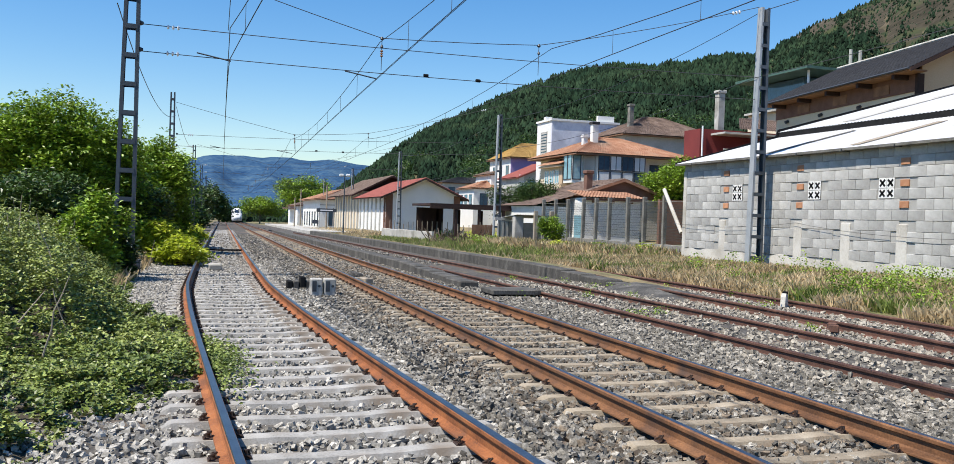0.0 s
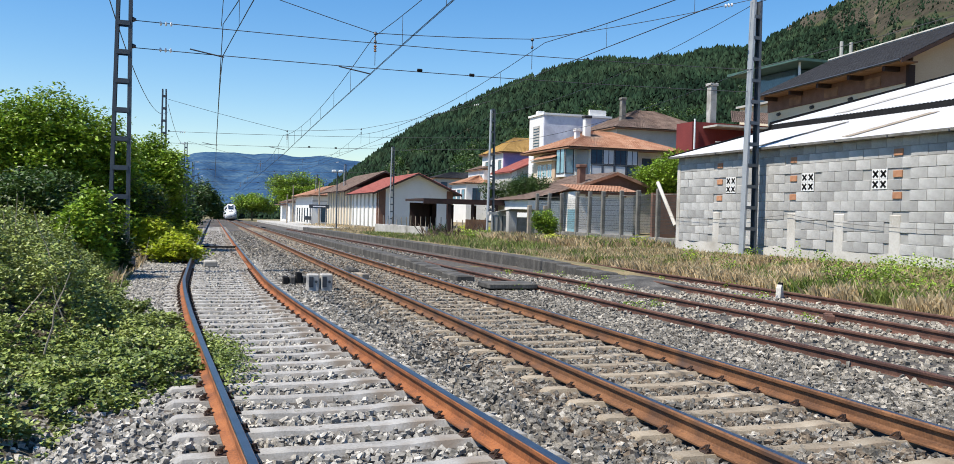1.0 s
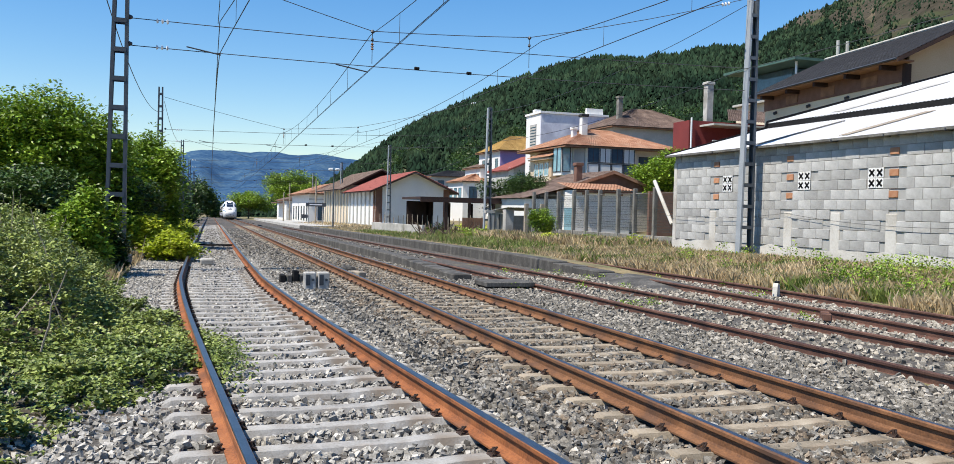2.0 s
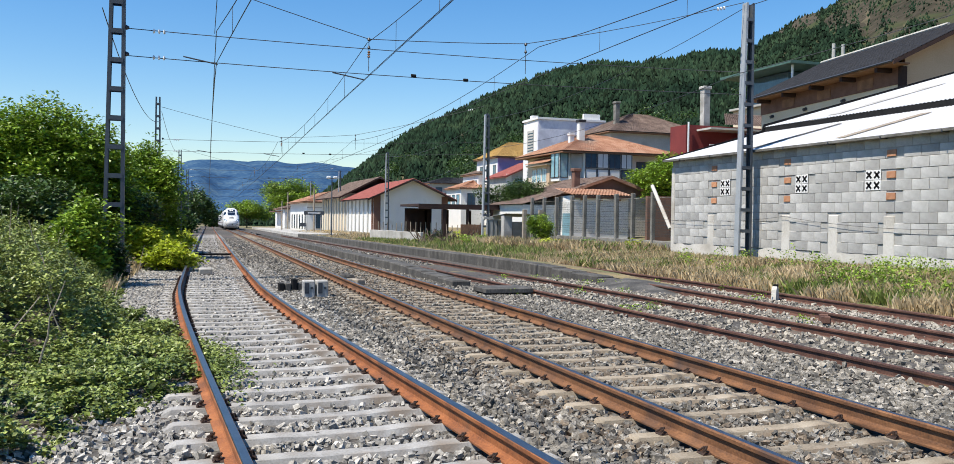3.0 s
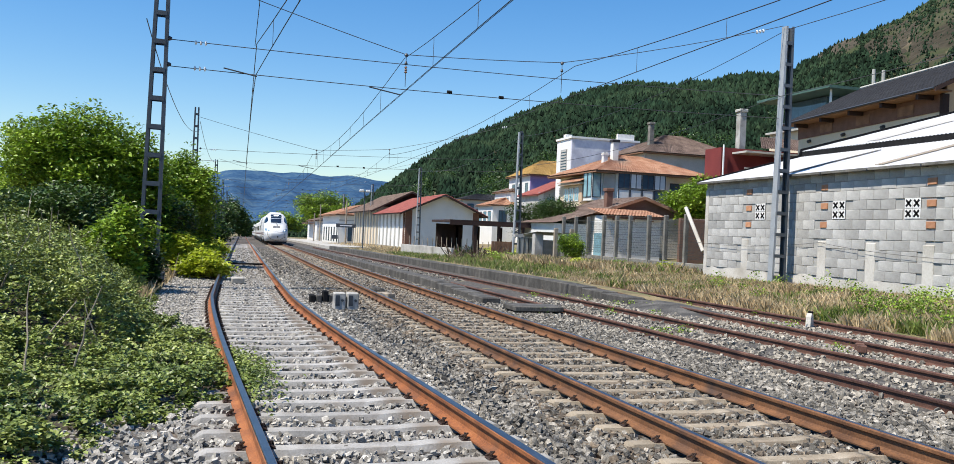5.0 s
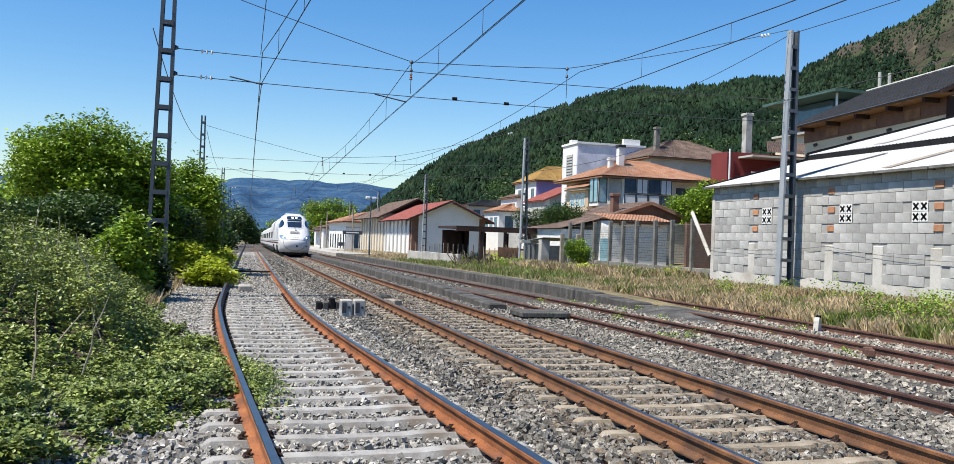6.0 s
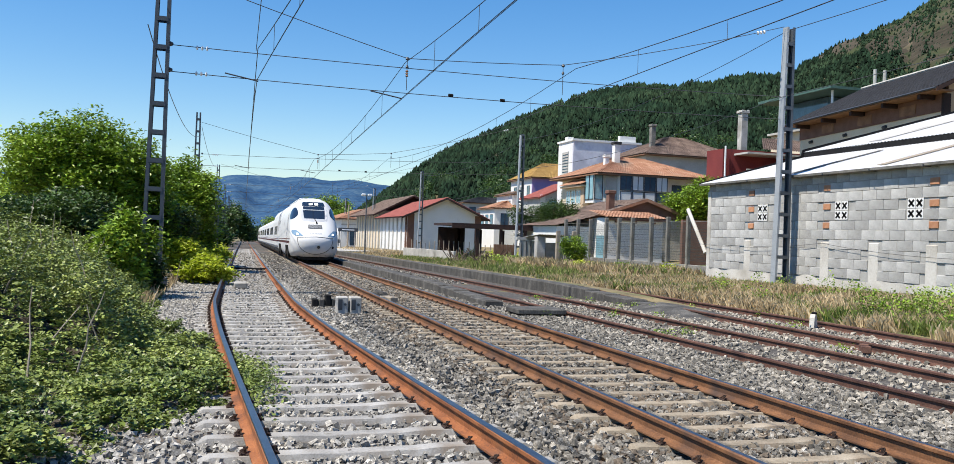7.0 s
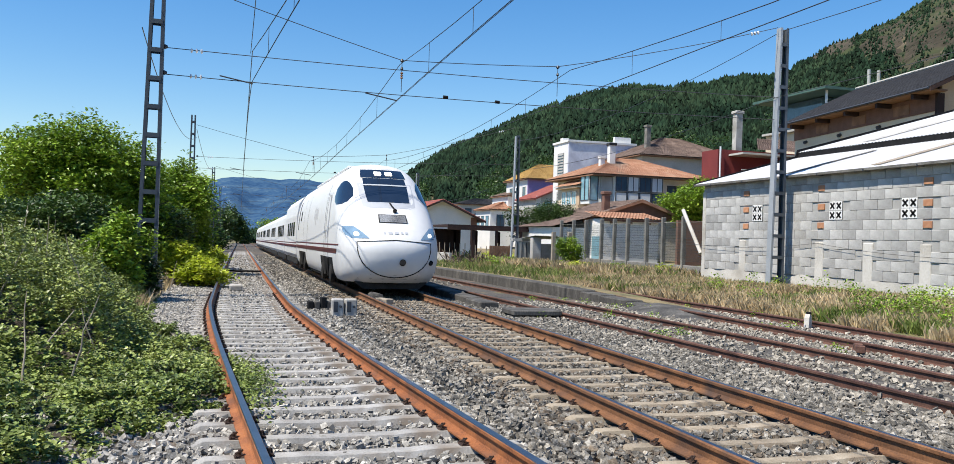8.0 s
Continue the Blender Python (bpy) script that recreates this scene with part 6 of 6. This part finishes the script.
def brambles():
    n = 64000
    y = 3.4 + 23 * RNG.random(n) ** 1.25
    x = .15 - RNG.random(n) * (.24 * y + 1.6)
    hs = np.array([bramble_height(a, b) for a, b in zip(x, y)])
    gaps = np.array([wob(a, b, .17, 11) + .6 * wob(a, b, .5, 13) for a, b in zip(x, y)])
    keep = (hs >= 0) & (gaps > -.06)
    x, y, hs = x[keep], y[keep], hs[keep]
    z0 = np.array([gz(a, b) for a, b in zip(x, y)])
    z = z0 + hs * (.35 + .68 * RNG.random(len(x)) ** .6) + .03
    at = sprays(np.stack([x, y, z], 1), 8, .04, .35)
    k = len(at)
    size = RNG.uniform(.026, .05, k) * (1 + at[:, 1] * .02)
    ob = new("brambles", scatter("brambles", LEAF_V * (1.35, 1, 1), LEAF_F, at, size, turns(k, .95), LEAF))
    tagged(ob, "dense green bramble thicket covering the bank", "brambles", kind="stuff")
    # a fresh yellow-green sapling clump at the near edge
    at = sprays(np.stack([RNG.normal(-1.62, .12, 90), RNG.normal(5.6, .12, 90), gz(-1.6, 5.6) + RNG.random(90) * .42], 1), 9, .04)
    ob = new("nettles", scatter("nettles", LEAF_V, LEAF_F, at, RNG.uniform(.02, .05, len(at)), turns(len(at), 1.0), LEAF_Y))
    tagged(ob, "fresh yellow-green nettles at the bramble edge", "weeds", kind="stuff")
    # low creepers between the rails
    n = 2400
    yy = RNG.normal(9.9, .75, n)
    xx = np.array([xl(q) for q in yy]) - .87 + .08 + np.abs(RNG.normal(0, .17, n))
    at = np.stack([xx, yy, np.array([dip(q) for q in yy]) - .17 + RNG.random(n) * .16], 1)
    ob = new("creeper", scatter("creeper", LEAF_V, LEAF_F, at, RNG.uniform(.03, .06, n), turns(n, 1.1), LEAF))
    tagged(ob, "green creeper growing over the inner rail", "creeper", kind="stuff")
    # dry stems
    t = thing("dry_stems", "bare grey dry stems rising from brambles", "stems", kind="stuff")
    g = Geo()
    for i in range(34):
        yb = RNG.uniform(9, 26)
        xb = -1.4 - RNG.random() * (.2 * yb - .6)
        zb = gz(xb, yb) + max(0, bramble_height(xb, yb)) * .6
        hgt = RNG.uniform(.4, 1.1)
        limb(g, (xb, yb, zb), (xb + RNG.uniform(-.35, .35), yb + RNG.uniform(-.3, .3), zb + hgt), .012, .004, i)
    part("stems", g, WOOD, t)
    # floor under the leaves; its dark colour stands for the thicket's shade
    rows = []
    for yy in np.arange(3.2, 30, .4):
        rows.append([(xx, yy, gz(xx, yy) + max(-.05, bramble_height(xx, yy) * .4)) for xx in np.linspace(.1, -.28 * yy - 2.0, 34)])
    tagged(part("bank_soil", Geo().grid(rows), BANK_SHADE, smooth=True), "soil bank under brambles, coloured dark as their shade", "ground", kind="structure")


def blades(name, label, n, x0, x1, y0, y1, lo, hi, m, patch=0.0, power=1.0):
    y = y0 + (y1 - y0) * RNG.random(n) ** power
    x = RNG.uniform(x0, x1, n)
    w = np.array([wob(a, b, 1.6, patch) for a, b in zip(x, y)])
    keep = w > -.12 + RNG.uniform(-.25, .2, n)
    x, y = x[keep], y[keep]
    x = x + np.array([bend(q) * .5 for q in y])
    z = np.array([gz(a, b) for a, b in zip(x, y)]) - .03
    k = len(x)
    h = RNG.uniform(lo, hi, k)
    size = np.stack([RNG.uniform(.1, .26, k), h * RNG.uniform(.4, 2.2, k), h], 1)
    size[:, 0] *= (1 + y * .02)
    ob = new(name, scatter(name, BLADE_V, BLADE_F, np.stack([x, y, z], 1), size, turns(k, .35), m))
    tagged(ob, label, "grass", kind="stuff")


brambles()
blades("green_grass", "tall green grass along the block wall", 85000, 13.9, 18.9, 9, 34, .12, .42, GRASS, 1.0)
blades("dry_grass", "tall straw-coloured dry grass beside the siding", 115000, 13.3, 18.9, 9, 36, .1, .46, DRY, 4.0)
blades("green_grass_far", "green grass strip before the fence", 36000, 12.6, 20.2, 32, 75, .15, .5, GRASS, 2.0)
blades("dry_grass_far", "straw-coloured grass strip beside the tracks", 36000, 11.6, 19.4, 30, 130, .15, .45, DRY, 7.0, 1.4)
blades("fence_grass", "tall mixed grass along the concrete fence", 16000, 17.0, 19.9, 33, 54, .2, .7, GRASS, 6.0)
blades("fence_dry_grass", "tall dry grass along the concrete fence", 20000, 16.5, 19.9, 33, 54, .2, .75, DRY, 8.0)
blades("bank_grass", "pale seeding grass before the dark mast", 5000, -3.8, -2.1, 15, 27, .2, .6, GRASS, 3.0)
blades("bank_dry_grass", "dry grass tufts at the bank's edge", 5000, -3.2, -1.7, 17, 31, .1, .4, DRY, 5.0)


def weeds():
    """Broad-leaved weeds at the wall's foot and sprigs in the sidings."""
    n = 2600
    y = RNG.uniform(9.5, 27, n)
    x = 14.4 + 4.8 * RNG.random(n)
    keep = np.array([wob(a, b, 1.1, 9) > (-.1 if b < 17.5 else .3) for a, b in zip(x, y)])
    x, y = x[keep], y[keep]
    tall = np.array([.5 + .5 * wob(a, b, .6, 2) for a, b in zip(x, y)])
    up = np.tile(np.linspace(.1, 1, 16), len(x))
    x, y, tall = np.repeat(x, 16), np.repeat(y, 16), np.repeat(tall, 16)
    x, y = x + RNG.normal(0, .06, len(x)), y + RNG.normal(0, .06, len(y))
    z = np.array([gz(a, b) for a, b in zip(x, y)]) + up * tall
    k = len(x)
    ob = new("weeds", scatter("weeds", LEAF_V, LEAF_F, np.stack([x, y, z], 1), RNG.uniform(.045, .1, k), turns(k, 1.2), LEAF_T))
    tagged(ob, "leafy green weeds at the wall's foot", "weeds", kind="stuff")
    n = 1500
    c = RNG.integers(0, 22, n)
    cx, cy = RNG.uniform(7, 13, 22), RNG.uniform(8, 24, 22)
    x, y = cx[c] + RNG.normal(0, .09, n), cy[c] + RNG.normal(0, .09, n)
    z = np.array([dip(q) for q in y]) - .2 + RNG.random(n) * .16
    ob = new("track_weeds", scatter("track_weeds", LEAF_V, LEAF_F, np.stack([x, y, z], 1), RNG.uniform(.03, .06, n), turns(n, 1.3), LEAF_T))
    tagged(ob, "small green weeds sprouting in the sidings", "weeds", kind="stuff")


weeds()


# ---------------------------------------------------------------- hill and far mountains
RIDGE_A = [1, 5, 8, 9.8, 11.8, 14.1, 17.5, 21, 24.6, 28.5, 32, 34, 36, 37.6, 39.2, 41.3, 46, 52, 62, 80, 110]
RIDGE_E = [-.6, -.2, .9, 2.4, 3.9, 5.6, 7.1, 8.7, 9.9, 10.0, 10.35, 10.5, 10.8, 11.8, 12.75, 13.5, 15.8, 18, 19, 19, 15]


def hill_point(a, v):
    """a: bearing in degrees from the line; v: 0 at the foot, 1 at the crest."""
    e = float(np.interp(a, RIDGE_A, RIDGE_E)) * (1 + .03 * wob(a, 0, 2.3) + .02 * wob(a, 5, .8))
    crest = 620 - 2.0 * a
    r0 = np.interp(a, [0, 8, 20, 40, 110], [330, 240, 170, 120, 110])
    r = r0 + (crest - r0) * v
    zt = math.tan(radians(e)) * crest
    z = zt * (v ** 1.15) + 9 * wob(a, v * 9, 1.4, 2) * math.sin(math.pi * min(v, 1)) - 3 * (1 - v)
    if v > 1:
        z = zt * (1 - (v - 1) * 1.5)
    return Vector((r * math.sin(radians(a)), r * math.cos(radians(a)), z))


def hill():
    av = np.concatenate([np.arange(1, 64, 1.0), np.arange(64, 111, 4.0)])
    vv = np.concatenate([np.linspace(0, 1, 22), [1.12, 1.4]])
    ob = part("hill", Geo().grid([[hill_point(a, v) for a in av] for v in vv]), HILLM, smooth=True)
    tagged(ob, "steep hillside of undergrowth and bare rock", "hill", kind="structure")
    rows = [[hill_point(a, v) + Vector((0, 0, 1.2 - 6 * max(0, max(.45, 1.0 - .07 * (a - 37)) - v) * 10)) for a in np.arange(35, 64, .7)] for v in np.linspace(.35, 1.1, 30)]
    tagged(part("hilltop", Geo().grid(rows), SUMMIT, smooth=True), "bare brown rocky summit of the hill", "hill", kind="structure")
    n = 52000
    a = RNG.uniform(1.5, 56, n)
    v = RNG.random(n) ** .75 * 1.02
    bare = (a > 37) & (v > np.maximum(.45, 1.0 - .07 * (a - 37))) & (RNG.random(n) < .5)
    scrub = (a > 37) & (v > np.maximum(.45, 1.0 - .07 * (a - 37)))
    keep = ~bare & np.array([not (-.55 > wob(p * .35, q * 5, 1.0, 6)) for p, q in zip(a, v)])
    a, v, scrub = a[keep], v[keep], scrub[keep]
    at = np.array([hill_point(p, q) for p, q in zip(a, v)])
    k = len(at)
    h = RNG.uniform(2.6, 6.0, k) * np.clip(np.linalg.norm(at[:, :2], axis=1) / 460, .45, 1.1) * np.where(scrub, .5, np.where(a > 36, .75, 1))
    # a ragged pine: three offset tiers of a rough cone over a short stem
    ring = []
    fs = []
    for t, (z0, z1, r) in enumerate(((.12, .7, .26), (.45, 1.05, .19))):
        b = len(ring)
        for j in range(5):
            q = 2 * math.pi * j / 5 + t * .5
            ring.append((r * math.cos(q) * (1 + .35 * (j % 2)), r * math.sin(q) * (1 + .35 * (j % 2)), z0 + .09 * (j % 3)))
        ring.append((.03 * (t - 1), .02, z1))
        fs += [(b + j, b + (j + 1) % 5, b + 5) for j in range(5)]
    size = np.stack([h * RNG.uniform(.75, 1.35, k), h * RNG.uniform(.75, 1.35, k), h], 1)
    ob = new("pine_forest", scatter("pine_forest", np.array(ring), np.array(fs), at, size, turns(k, .12), PINE, True))
    tagged(ob, "dark green pine forest covering the hill", "forest", kind="stuff")
    n = 2600
    a = RNG.uniform(9, 36, n)
    v = RNG.random(n) * .5
    keep = np.array([wob(p * .5, q * 6, 1.0, 8) > .12 for p, q in zip(a, v)])
    at = np.array([hill_point(p, q) for p, q in zip(a[keep], v[keep])])
    k = len(at)
    pts = np.repeat(at, 60, 0) + RNG.normal(0, 1.5, (k * 60, 3)) + (0, 0, 2.5)
    ob = new("broadleaf_wood", scatter("broadleaf_wood", LEAF_V, LEAF_F, pts, RNG.uniform(.5, 1.0, len(pts)), turns(len(pts), 1.3), LEAF_D))
    tagged(ob, "lighter green broadleaf trees low on the hill", "forest", kind="stuff")


def mountains():
    def row(v, base, amp, seed):
        out = []
        for a in np.arange(-75, 40, .6):
            e = base + amp * (.7 * wob(a, 0, 7.5, seed) + .35 * wob(a, 0, 2.2, seed) + .14 * wob(a, 0, .7, seed)) + .6 * math.exp(-((a - 7) / 12) ** 2)
            r = 3400 - 1500 * (1 - v)
            z = math.tan(radians(e)) * 3400 * v ** 1.2 + 60 * wob(a, v * 4, 1.8, seed + 2) * v * (1 - v) * 3 - 40
            out.append((r * math.sin(radians(a)), r * math.cos(radians(a)), z))
        return out
    ob = part("mountains", Geo().grid([row(v, 3.4, .75, 3.3) for v in np.linspace(0, 1, 14)]), MOUNT_HAZE, smooth=True)
    tagged(ob, "forested mountains in the distance, blue haze in their colour", "mountain", kind="structure")


hill()
mountains()


# ---------------------------------------------------------------- movement
def motions():
    rows = []
    for i in range(17):
        t = i * .5
        y = 23.5 + 28.55 * (8 - t)
        q = y + 25
        yaw = -math.degrees(math.atan2(xm(q + 5) - xm(q - 5), 10))
        tilt = math.degrees(math.atan2(dip(q + 5) - dip(q - 5), 10))
        rows.append((t, pose(xm(y), y, dip(y), tilt, 0, yaw)))
    walk(TRAIN, rows)


motions()
